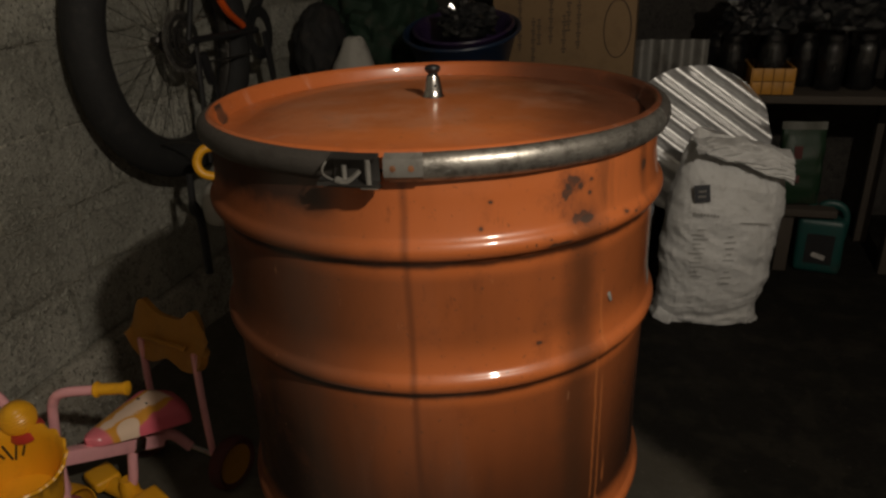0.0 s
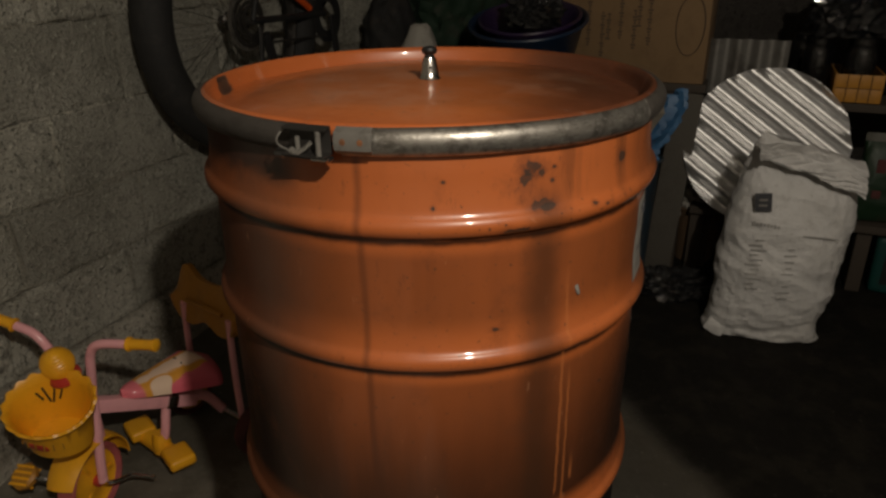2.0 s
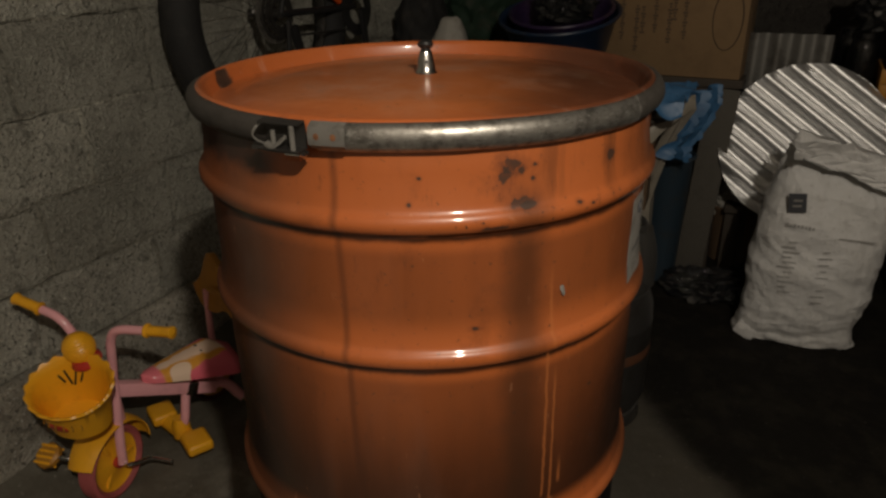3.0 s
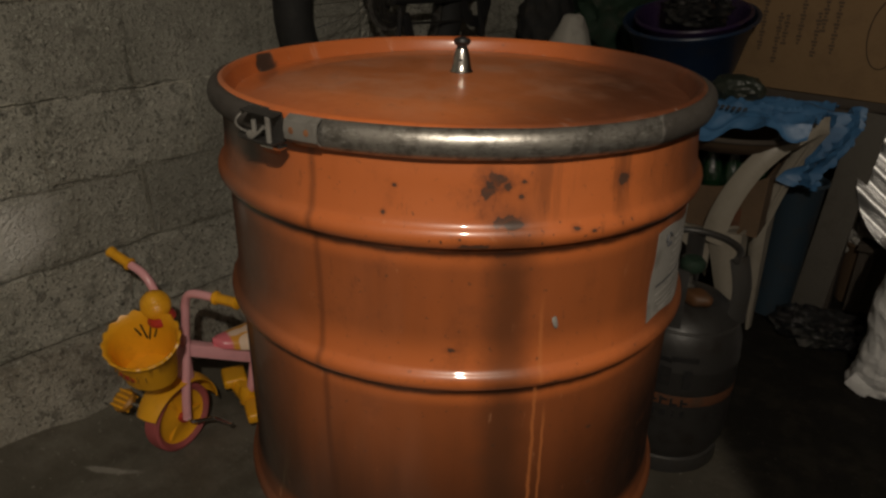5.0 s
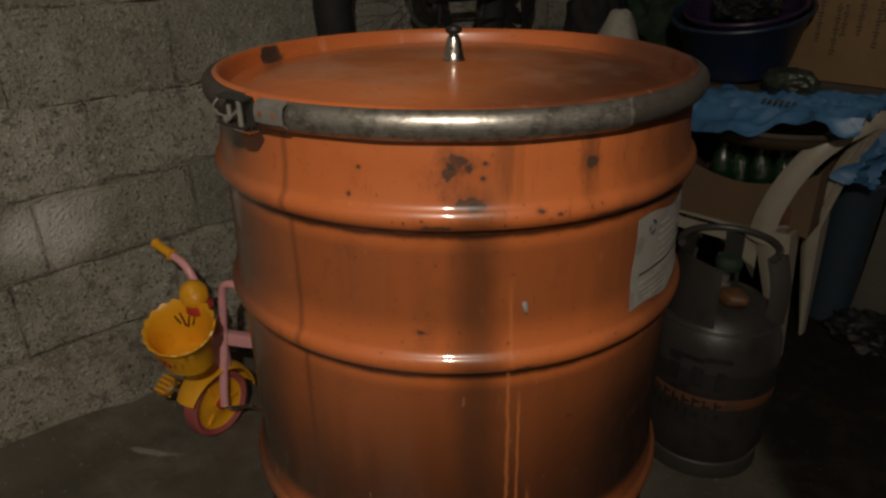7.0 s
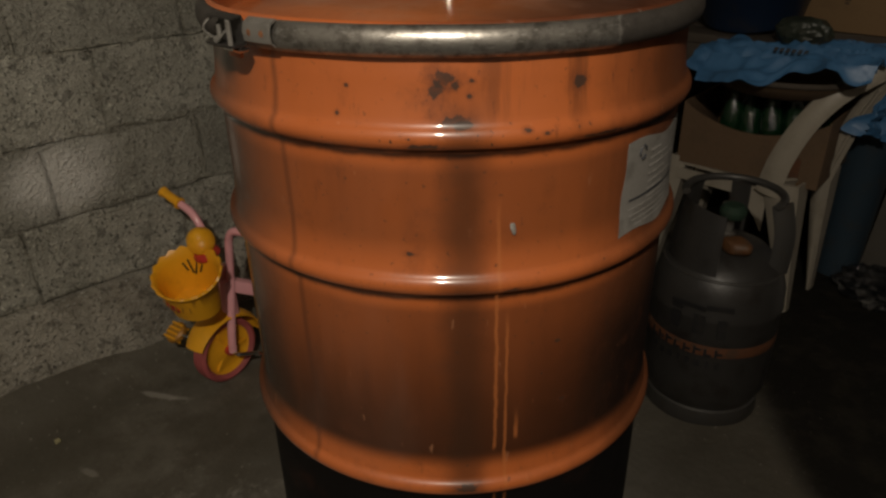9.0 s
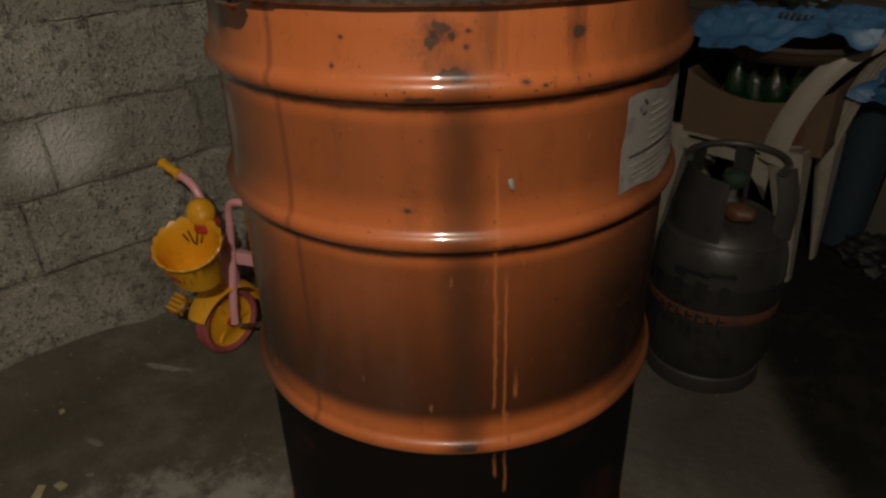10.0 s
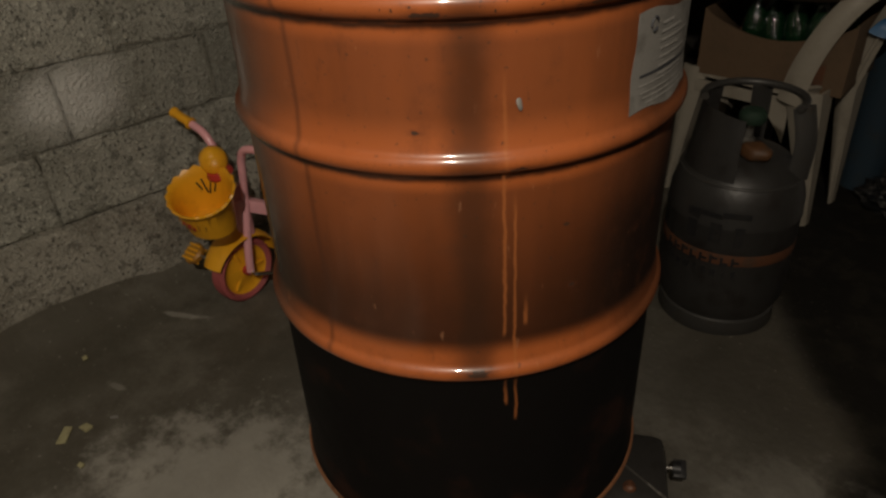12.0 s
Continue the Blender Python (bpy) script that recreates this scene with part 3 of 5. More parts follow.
# ---- the drum ----
def drum():
    top = thing("steel_drum", pose(0, 0, 0), "sooty orange open-head steel drum with rolled hoops on a gas burner", "drum")
    R = 0.286
    prof = [(0.0, 0.222), (0.262, 0.222), (0.272, 0.216), (0.276, 0.206), (0.281, 0.204), (0.2875, 0.207), (0.2885, 0.214), (0.2865, 0.222), (R, 0.235), (R, 0.30), (R, 0.40), (R, 0.50)]
    for low in (0.5365, 0.816, 0.972):
        prof += [(R, low - 0.016), (R, low - 0.004)]
        prof += [(R - 0.001 + 0.0125 * math.cos(radians(a)), low + 0.012 + 0.0125 * math.sin(radians(a))) for a in range(-80, 61, 14)]
        prof += [(R + 0.0040, low + 0.0265), (R + 0.0030, low + 0.031), (R + 0.0018, low + 0.040), (R + 0.0006, low + 0.050), (R, low + 0.062)]
        if low < 0.9:
            prof += [(R, low + 0.10), (R, low + 0.135)]
    prof += [(R, 1.045), (R - 0.002, 1.058), (0.284, 1.064)]
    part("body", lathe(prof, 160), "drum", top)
    lid = [(0.288, 1.068), (0.2905, 1.076), (0.2895, 1.081), (0.2865, 1.0855), (0.2825, 1.0868), (0.279, 1.0850), (0.2765, 1.079), (0.275, 1.072), (0.271, 1.0655), (0.264, 1.0645),
           (0.250, 1.066), (0.236, 1.0705), (0.225, 1.0735), (0.18, 1.0765), (0.10, 1.0795), (0.04, 1.081), (0.0, 1.0812)]
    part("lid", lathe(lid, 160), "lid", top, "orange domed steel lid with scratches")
    # clamp ring: a rolled channel, open at the latch
    a0, a1 = radians(-83.0), radians(-83.0 + 352)

    def section(u, v):
        a, b = a0 + (a1 - a0) * u, 2 * math.pi * v
        r = 0.2888 + 0.0108 * math.cos(b) + 0.0004 * math.sin(a * 17)
        return Vector((r * math.cos(a), r * math.sin(a), 1.0705 + 0.0142 * math.sin(b) + 0.0006 * math.sin(a * 5)))
    bm = sheet(200, 16, section)
    bmesh.ops.remove_doubles(bm, verts=bm.verts, dist=1e-6)
    bmesh.ops.holes_fill(bm, edges=[e for e in bm.edges if e.is_boundary])
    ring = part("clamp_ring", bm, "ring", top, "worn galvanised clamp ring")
    # lever latch
    def on(az, r, z, turn=0.0):
        a = radians(az)
        return Matrix.Translation((r * math.cos(a), r * math.sin(a), z)) @ pose(0, 0, 0, 0, 0, az + 90 + turn)
    def shell(az0, az1, pts, nu=8, thick=0.0016):
        """Folded sheet metal that follows the ring between two bearings."""
        def at(u, v):
            k = v * (len(pts) - 1)
            q = min(int(k), len(pts) - 2)
            r, z = Vector(pts[q]).lerp(Vector(pts[q + 1]), k - q)
            a = radians(az0 + (az1 - az0) * u)
            return Vector((r * math.cos(a), r * math.sin(a), z))
        return sheet(nu, len(pts) - 1, at, thick=thick)
    plate = part("latch_plate", shell(-83.5, -76.6, [(0.296, 1.085), (0.3035, 1.081), (0.305, 1.074), (0.304, 1.066), (0.299, 1.062)]), "latch", ring, "riveted pale latch plate")
    for k in (-81.8, -78.6):
        part("rivet", lathe([(0.0, 0.002), (0.003, 0.0016), (0.0038, 0.0)], 10, m=on(k, 0.3050, 1.0735) @ pose(0, 0, 0, 90)), "rusty_rim", ring)
    # open housing: dark back, roof and a floor that juts out, with a curved bright lip
    part("latch_box", shell(-92.8, -84.3, [(0.314, 1.0855), (0.302, 1.0875), (0.3005, 1.082), (0.3005, 1.066), (0.302, 1.060), (0.317, 1.0585), (0.318, 1.0605)], 14), "dark_steel", ring, "dark open latch housing")
    lip = [on(-92.9 + 0.9 * math.sin(math.pi * t / 8) * -1, 0.300 + 0.016 * math.sin(math.pi * t / 8), 1.0865 - 0.0035 * t).translation for t in range(9)]
    part("latch_lip", rod(lip, 0.0011, 6), "latch", ring, "bare bright edge of the housing")
    part("latch_post", rod([on(-90.3, 0.309, 1.0605).translation, on(-90.3, 0.309, 1.077).translation], 0.0024, 8), "latch", ring)
    part("latch_post", rod([on(-85.8, 0.3125, 1.058).translation, on(-85.8, 0.3125, 1.084).translation], 0.0026, 8), "latch", ring)
    bm = rod(bend([on(-91.9, 0.3095, 1.0635).translation, on(-90.1, 0.3125, 1.062).translation, on(-88.7, 0.3125, 1.066).translation, on(-87.4, 0.3105, 1.0725).translation], 4), 0.0034, 8, flat=0.5)
    part("latch_hook", bm, "latch", ring, "bright bent latch hook")
    part("latch_lever", shell(-95.9, -84.3, [(0.299, 1.0605), (0.306, 1.0585), (0.3065, 1.057), (0.299, 1.057)], 14), "dark_steel", ring, "flat latch lever folded along the ring")
    part("latch_tongue", shell(-87.0, -84.0, [(0.317, 1.0585), (0.311, 1.0555), (0.300, 1.0555)], 6), "steel", ring)
    part("latch_bracket", block((0.020, 0.004, 0.012), on(-87.4, 0.3030, 1.0535), 0.001), "lid", ring, "orange painted bracket")
    # steam valve on the lid
    valve = part("valve", lathe([(0.0, 1.079), (0.0145, 1.079), (0.0145, 1.082), (0.0125, 1.084), (0.0115, 1.093), (0.0085, 1.106), (0.0075, 1.109), (0.0, 1.109)], 24), "steel", top, "small conical steel steam valve")
    part("valve_cap", lathe([(0.0, 1.1085), (0.0068, 1.1085), (0.0062, 1.112), (0.0095, 1.1145), (0.0105, 1.118), (0.009, 1.121), (0.004, 1.1225), (0.0, 1.1225)], 20), "black", valve, "black valve cap")
    a = radians(-60)
    part("valve_hole", lathe([(0.0, 0.0005), (0.0017, 0.0005), (0.0017, -0.002)], 10, m=Matrix.Translation((0.0105 * math.cos(a), 0.0105 * math.sin(a), 1.097)) @ pose(0, 0, 0, 0, 90, -60)), "black", valve)
    # paper label, which follows the flare above the hoop
    def skin(z):
        flare = ((0.816 + 0.0245, 0.0052), (0.8425, 0.0041), (0.847, 0.0031), (0.856, 0.0019), (0.866, 0.0007), (0.878, 0.0))
        out = 0.0
        for (za, ra), (zb, rb) in zip(flare, flare[1:]):
            if za <= z <= zb:
                out = ra + (rb - ra) * (z - za) / (zb - za)
        return R + 0.0009 + (flare[0][1] if z < flare[0][0] else out)

    def stuck(az, z, lift=0.0):
        a, q = radians(az), skin(z) + lift
        return Vector((q * math.cos(a), q * math.sin(a), z))
    lab = part("paper_label", sheet(20, 16, lambda u, v: stuck(-4.6 + 31 * u - 1.2 * (1 - v) + 0.2 * math.sin(11 * v), 0.848 + 0.003 * math.sin(9 * u) + (0.105 - 0.004 * u) * v), thick=0.0004), "label", top, "white paper label, scuffed and grey")

    def bar(a_from, a_to, z, h, mat="grey_ink"):
        part("print_bar", sheet(6, 1, lambda u, v: stuck(a_from + (a_to - a_from) * u, z + h * v, 0.0011)), mat, lab)
    for k in range(7):
        bar(4.0, 9 + (k * 5) % 11, 0.935 - 0.009 * k, 0.003)
    for k in range(3):
        bar(-2.5 + k, 16 + 3 * k, 0.868 - 0.006 * k, 0.0016)
    bar(-3.0, 22, 0.886, 0.0028, "ink")
    bar(-3.0, 22, 0.876, 0.0016)
    bm = bmesh.new()
    c = [stuck(0.6 + 1.2 * math.sin(t), 0.939 + 0.007 * math.cos(t), 0.0012) for t in [2 * math.pi * i / 20 for i in range(20)]]
    for k in (0, 7, 14):
        rod(c[k:k + 5], 0.0014, 5, bm)
    part("round_mark", bm, "ink", lab)
    # rolled bottom rim with bare rusty metal
    part("bottom_rim", rod([(0.2855 * math.cos(t), 0.2855 * math.sin(t), 0.208) for t in [2 * math.pi * i / 120 for i in range(120)]], 0.0068, 8, closed=True), "rusty_rim", top, "bare rusty rolled bottom rim")
    # scratch with bare metal
    part("scratch", rough_up(ball((0.0008, 0.0028, 0.0080), on(-32.2, R + 0.0002, 0.889) @ pose(0, 0, 0, 0, 12, 90)), 0.002, 90), "scratch", top, "bare metal scratch")


drum()


def gas_burner():
    top = thing("gas_burner", pose(0, 0, 0, 0, 0, 34.4), "dark steel gas burner stove under the drum", "stove")
    bm = block((0.27, 0.162, 0.135), pose(0.222, -0.034, 0.083), 0.026, segments=2)
    part("valve_housing", bm, "dark_steel", top, "dark folded sheet-steel valve housing")
    part("housing_ridge", rod([(0.19, -0.10, 0.150), (0.27, -0.03, 0.1515), (0.35, -0.10, 0.150)], 0.0025, 6), "ring", top)
    part("rusted_bolt", rough_up(ball((0.012, 0.012, 0.008), pose(0.29, -0.085, 0.150)), 0.003, 80), "gas_band", top, "rusted bolt head")
    part("burner_bowl", lathe([(0.0, 0.02), (0.10, 0.02), (0.15, 0.05), (0.17, 0.10), (0.163, 0.10), (0.14, 0.06), (0.0, 0.04)], 40), "dark_steel", top)
    part("burner_head", lathe([(0.0, 0.04), (0.06, 0.04), (0.06, 0.12), (0.04, 0.13), (0.0, 0.13)], 30), "dark_steel", top)
    part("grate", rod([(0.2 * math.cos(t), 0.2 * math.sin(t), 0.192) for t in [2 * math.pi * i / 40 for i in range(40)]], 0.012, 8, closed=True), "dark_steel", top)
    for k in range(4):
        a = math.pi / 4 + k * math.pi / 2
        part("leg", rod([(0.2 * math.cos(a), 0.2 * math.sin(a), 0.192), (0.215 * math.cos(a), 0.215 * math.sin(a), 0.0)], 0.012, 10), "dark_steel", top)
    for x in (0.12, 0.32):
        for y in (-0.09, 0.02):
            part("foot", lathe([(0.012, 0.0), (0.012, 0.02)], 12, m=pose(x, y, 0.0), cap=True), "black", top)
    knob = part("knob", lathe([(0.0, 0.0), (0.004, 0.0), (0.004, 0.016), (0.013, 0.016), (0.013, 0.030), (0.0, 0.030)], 14, m=pose(0.355, 0.012, 0.10, 0, 90)), "black", top, "black plastic valve knob")
    part("knob_stem", rod([(0.355, 0.012, 0.10), (0.372, 0.012, 0.10)], 0.0045, 10), "chrome", knob)
    part("knob_grip", block((0.024, 0.034, 0.012), pose(0.384, 0.012, 0.10, 20), 0.003), "black", knob)


gas_burner()


# ---- tricycle ----
def tricycle():
    T = thing("tricycle", pose(-0.905, 0.018, 0, 0, 0, -13), "small yellow and pink children's tricycle beside the block wall", "tricycle")
    # local axes: y points to the rear, x to the rider's left as seen from the front
    R = 0.092
    steer = pose(0, 0, 0, 0, 0, 25)

    def front(name, bm, material, parent, label=""):
        bm.transform(steer)
        return part(name, bm, material, parent, label)

    w = front("front_wheel", lathe([(R - 0.020, -0.015), (R - 0.010, -0.022), (R - 0.002, -0.018), (R, 0), (R - 0.002, 0.018), (R - 0.010, 0.022), (R - 0.020, 0.015), (R - 0.020, -0.015)], 40, m=pose(0, 0, R, 0, 90)), "red_rubber", T, "pink front tyre")
    front("rim", lathe([(0.012, -0.014), (0.03, -0.010), (0.05, -0.004), (R - 0.024, -0.008), (R - 0.017, -0.015), (R - 0.017, 0.015), (R - 0.024, 0.008), (0.05, 0.004), (0.03, 0.010), (0.012, 0.014)], 40, m=pose(0, 0, R, 0, 90)), "yellow", w, "yellow plastic wheel disc")
    for k in range(3):
        a = k * 2.094 + 0.4
        front("rib", block((0.022, 0.012, 0.05), pose(0, 0, R) @ Matrix.Rotation(a, 4, "X") @ pose(0, 0, 0.04), 0.003), "yellow", w)
    front("hub", lathe([(0.0, -0.024), (0.014, -0.024), (0.014, 0.024), (0.0, 0.024)], 16, m=pose(0, 0, R, 0, 90)), "red", w, "red hub")
    # mudguard
    def guard(u, v):
        a = radians(-62 + 150 * u)
        rad = R + 0.012 + 0.010 * (1 - (2 * v - 1) ** 2)
        return Vector(((v - 0.5) * (0.062 + 0.02 * math.sin(math.pi * u)), rad * math.sin(a), R + rad * math.cos(a)))
    front("mudguard", sheet(20, 6, guard, thick=0.003), "yellow", T)
    for s in (-1, 1):
        front("fork_leg", rod(bend([(s * 0.033, -0.002, R), (s * 0.034, 0.004, 0.15), (s * 0.034, 0.02, 0.24), (s * 0.030, 0.035, 0.31)], 5), 0.0105, 10, flat=0.7), "pink", T)
        h = rod(bend([(s * 0.028, 0.035, 0.30), (s * 0.040, 0.035, 0.37), (s * 0.052, 0.034, 0.425), (s * 0.080, 0.033, 0.452 + 0.012 * (s < 0)), (s * 0.125 + 0.03 * (s > 0), 0.033, 0.460 + 0.022 * (s < 0))], 6), 0.0105, 12)
        bar = front("handlebar", h, "pink", T)
        g = front("grip", lathe([(0.0, 0.0), (0.012, 0.0), (0.0165, 0.003), (0.0165, 0.007), (0.0125, 0.010), (0.012, 0.058), (0.0145, 0.066), (0.0145, 0.071), (0.0, 0.075)], 14, m=look((s * 0.120 + 0.03 * (s > 0), 0.033, 0.460 + 0.020 * (s < 0)), (0.0, 0.033, 0.452 - 0.010 * (s < 0)))), "yellow", bar, "ribbed yellow hand grip")
    front("stem", lathe([(0.020, 0.26), (0.020, 0.31), (0.016, 0.335), (0.0, 0.335)], 16, m=pose(0, 0.03, 0)), "pink", T)
    # bell with a ribbed yellow dome on a red collar
    bell = front("bell_collar", lathe([(0.0, 0.0), (0.028, 0.0), (0.034, 0.008), (0.033, 0.014), (0.028, 0.024), (0.0, 0.024)], 24, m=pose(0.016, -0.010, 0.384, 15)), "red", T, "red bell collar")
    prof = []
    for i in range(35):
        a = math.pi * (0.03 + 0.94 * i / 34)
        prof.append((0.033 * math.sin(a) + (0.0015 if i % 2 else 0), -0.036 * math.cos(a)))
    front("bell_dome", lathe([(0.0, -0.036)] + prof + [(0.0, 0.036)], 28, m=pose(0.012, -0.020, 0.430, 15)), "yellow", bell, "ribbed yellow ball-shaped horn")
    # basket
    bx = pose(0.030, -0.078, 0.278, 10, 6) @ Matrix.Diagonal((0.90, 1.0, 0.98, 1))
    n = 108
    outer = [(0.055, 0.0), (0.062, 0.004), (0.070, 0.05), (0.078, 0.095), (0.086, 0.103), (0.089, 0.112), (0.085, 0.115), (0.080, 0.110), (0.074, 0.095), (0.066, 0.05), (0.058, 0.008), (0.0, 0.008)]
    bm = lathe([(0.0, 0.0)] + outer, n)
    for v in bm.verts:
        if v.co.z > 0.10:
            a = math.atan2(v.co.y, v.co.x)
            v.co.x *= 1.0 + 0.020 * math.cos(18 * a)
            v.co.y *= 1.0 + 0.020 * math.cos(18 * a)
            v.co.z += 0.0022 * math.cos(18 * a)
        v.co.x *= 1.22
        v.co.y *= 0.88
        v.co.z *= 1.0 + 0.22 * (v.co.y / 0.09)
    bm.transform(bx)
    basket = front("basket", bm, "yellow", T, "yellow plastic front basket")
    for deg, tall, tilt in ((142, 0.026, -24), (131, 0.042, -14), (119, 0.044, 14), (108, 0.030, 20)):
        a = radians(deg)
        front("slot", block((0.0045, 0.006, tall), bx @ pose(0.086 * math.cos(a), 0.062 * math.sin(a), 0.076) @ pose(0, 0, 0, 0, 0, deg - 90) @ pose(0, 0, 0, -12, tilt), 0.001), "black", basket)
    for j in range(6):
        a = radians(-118 + 14 * j)
        front("slot", block((0.003, 0.003, 0.028), bx @ pose(0.083 * math.cos(a), 0.065 * math.sin(a), 0.055, 10, 0, math.degrees(a) - 90), 0.0008), "yellow_dull", basket)
    front("sticker", ball((0.028, 0.003, 0.014), bx @ pose(0.0, -0.0605, 0.042, 10)), "red", basket, "red oval sticker")
    front("basket_arm", block((0.03, 0.06, 0.012), pose(0, -0.03, 0.26), 0.003), "yellow", T)
    # cranks and pedals
    front("crank", rod(bend([(-0.035, 0, R), (-0.052, 0, R), (-0.058, -0.02, R + 0.02), (-0.062, -0.055, R + 0.04), (-0.08, -0.06, R + 0.043), (-0.105, -0.06, R + 0.043)], 5), 0.0055, 8), "chrome", T)
    front("crank", rod(bend([(0.035, 0, R), (0.052, 0, R), (0.06, 0.02, R - 0.008), (0.066, 0.05, R - 0.02), (0.085, 0.056, R - 0.022), (0.125, 0.058, R - 0.024)], 5), 0.0055, 8), "chrome", T)
    pm = pose(-0.118, -0.06, R + 0.043, 35)
    pedal = front("pedal", lathe([(0.0, -0.012), (0.024, -0.012), (0.031, -0.006), (0.031, 0.006), (0.024, 0.012), (0.0, 0.012)], 8, m=pm @ Matrix.Diagonal((1.0, 1.0, 1.0, 1))), "yellow_dull", T, "ochre ribbed pedal")
    for k in range(4):
        front("tread", block((0.044, 0.006, 0.003), pm @ pose(0, -0.02 + 0.0135 * k, 0.0125), 0.001), "yellow", pedal)
        front("tread", block((0.044, 0.006, 0.003), pm @ pose(0, -0.02 + 0.0135 * k, -0.0125), 0.001), "yellow", pedal)
    # frame
    part("main_tube", block((0.034, 0.30, 0.034), pose(0.0, 0.165, 0.218, -27), 0.006), "pink", T)
    part("head_tube", lathe([(0.022, 0.19), (0.022, 0.30)], 18, m=pose(0, 0.032, 0), cap=True), "pink", T)
    # saddle: a drooping shell, pointed to the front and broad behind
    def saddle(u, v):
        wdt = 0.016 + 0.080 * u ** 0.75
        if u > 0.82:
            wdt *= 0.30 + 0.70 * math.sqrt(max(0.0, 1 - ((u - 0.82) / 0.18) ** 2))
        if u < 0.06:
            wdt *= 0.3 + 0.7 * u / 0.06
        a = math.pi * (1.0 - v)
        return Vector((wdt * math.cos(a), 0.112 + 0.245 * u, 0.262 - 0.060 * u + (0.020 + 0.062 * u) * math.sin(a) ** 0.75 * (1 - 0.35 * max(0, u - 0.8) / 0.2)))
    bm = sheet(30, 16, saddle)
    bmesh.ops.holes_fill(bm, edges=[e for e in bm.edges if e.is_boundary])
    saddle_ob = part("saddle", bm, "seat", T, "glossy pink saddle with a yellow and white print")
    part("printed_eye", ball((0.007, 0.004, 0.003), pose(0.016, 0.268, 0.2795, 20)), "black", saddle_ob)
    part("printed_eye", ball((0.007, 0.004, 0.003), pose(-0.014, 0.272, 0.281, 20)), "black", saddle_ob)
    part("saddle_post", rod(bend([(0.0, 0.235, 0.22), (0.0, 0.215, 0.17), (0.0, 0.20, 0.10), (-0.01, 0.19, 0.065)], 4), 0.012, 10), "pink", T)
    part("clamp", block((0.044, 0.03, 0.034), pose(0.0, 0.228, 0.186, -20), 0.005), "chrome", T)
    # footboard: two bevelled treads joined by a slanted bar
    def tread(x, y, turn):
        return block((0.078, 0.066, 0.030), pose(x, y, 0.062, 0, 0, turn), 0.011, segments=3)
    foot = part("footrest", rod([(-0.10, 0.192, 0.056), (-0.02, 0.192, 0.052), (0.045, 0.186, 0.056)], 0.022, 10, flat=0.6), "yellow", T, "yellow plastic double footrest")
    part("tread", tread(-0.119, 0.196, -14), "yellow", foot)
    part("tread", tread(0.064, 0.188, -14), "yellow", foot)
    part("socket", lathe([(0.024, 0.045), (0.022, 0.085), (0.017, 0.10), (0.0, 0.10)], 14, m=pose(-0.012, 0.192, 0)), "yellow", foot)
    # rear axle, wheels, backrest
    part("rear_axle", rod([(-0.15, 0.375, 0.07), (0.15, 0.375, 0.07)], 0.009, 10), "chrome", T)
    part("rear_stay", rod(bend([(0.0, 0.27, 0.165), (0.0, 0.33, 0.14), (0.0, 0.375, 0.07)], 4), 0.014, 10), "pink", T)
    for s in (-1, 1):
        # the drum's shadow on these tyres is in their darker colour
        rw = part("rear_wheel", lathe([(0.052, -0.015), (0.062, -0.02), (0.069, -0.012), (0.070, 0), (0.069, 0.012), (0.062, 0.02), (0.052, 0.015), (0.052, -0.015)], 30, m=pose(s * 0.15, 0.375, 0.07, 0, 90)), "dim_red", T, "red rear tyre darkened as if in shade")
        part("rim", lathe([(0.0, -0.012), (0.03, -0.008), (0.054, -0.013), (0.054, 0.013), (0.03, 0.008), (0.0, 0.012)], 30, m=pose(s * 0.15, 0.375, 0.07, 0, 90)), "yellow_dull", rw)
        part("back_post", rod(bend([(s * 0.094 - 0.008, 0.375, 0.075), (s * 0.096 - 0.008, 0.372, 0.22), (s * 0.094 - 0.008, 0.378, 0.375)], 4), 0.0095, 10), "pink", T)
    def back(u, v):
        x = (u - 0.5) * 0.262
        a = abs(2 * u - 1)
        low = 0.312 + 0.030 * a ** 3 + 0.028 * math.exp(-(a / 0.3) ** 2)
        high = 0.442 + 0.036 * math.exp(-((a - 0.66) / 0.24) ** 2)
        pinch = math.sqrt(max(0.0, 1 - (max(0.0, a - 0.72) / 0.285) ** 2))
        mid_z = (low + high) / 2
        low, high = mid_z + (low - mid_z) * pinch, mid_z + (high - mid_z) * pinch
        return Vector((x - 0.012, 0.372 + 0.03 * v - 0.3 * x * x, low + (high - low) * v))
    back_ob = part("backrest", sheet(48, 12, back, thick=0.018), "yellow_dull", T, "ochre plastic backrest with rounded ears")
    part("moulded_rib", rod([(-0.085, 0.374, 0.385), (0.065, 0.374, 0.385)], 0.006, 8), "yellow_dull", back_ob)


tricycle()


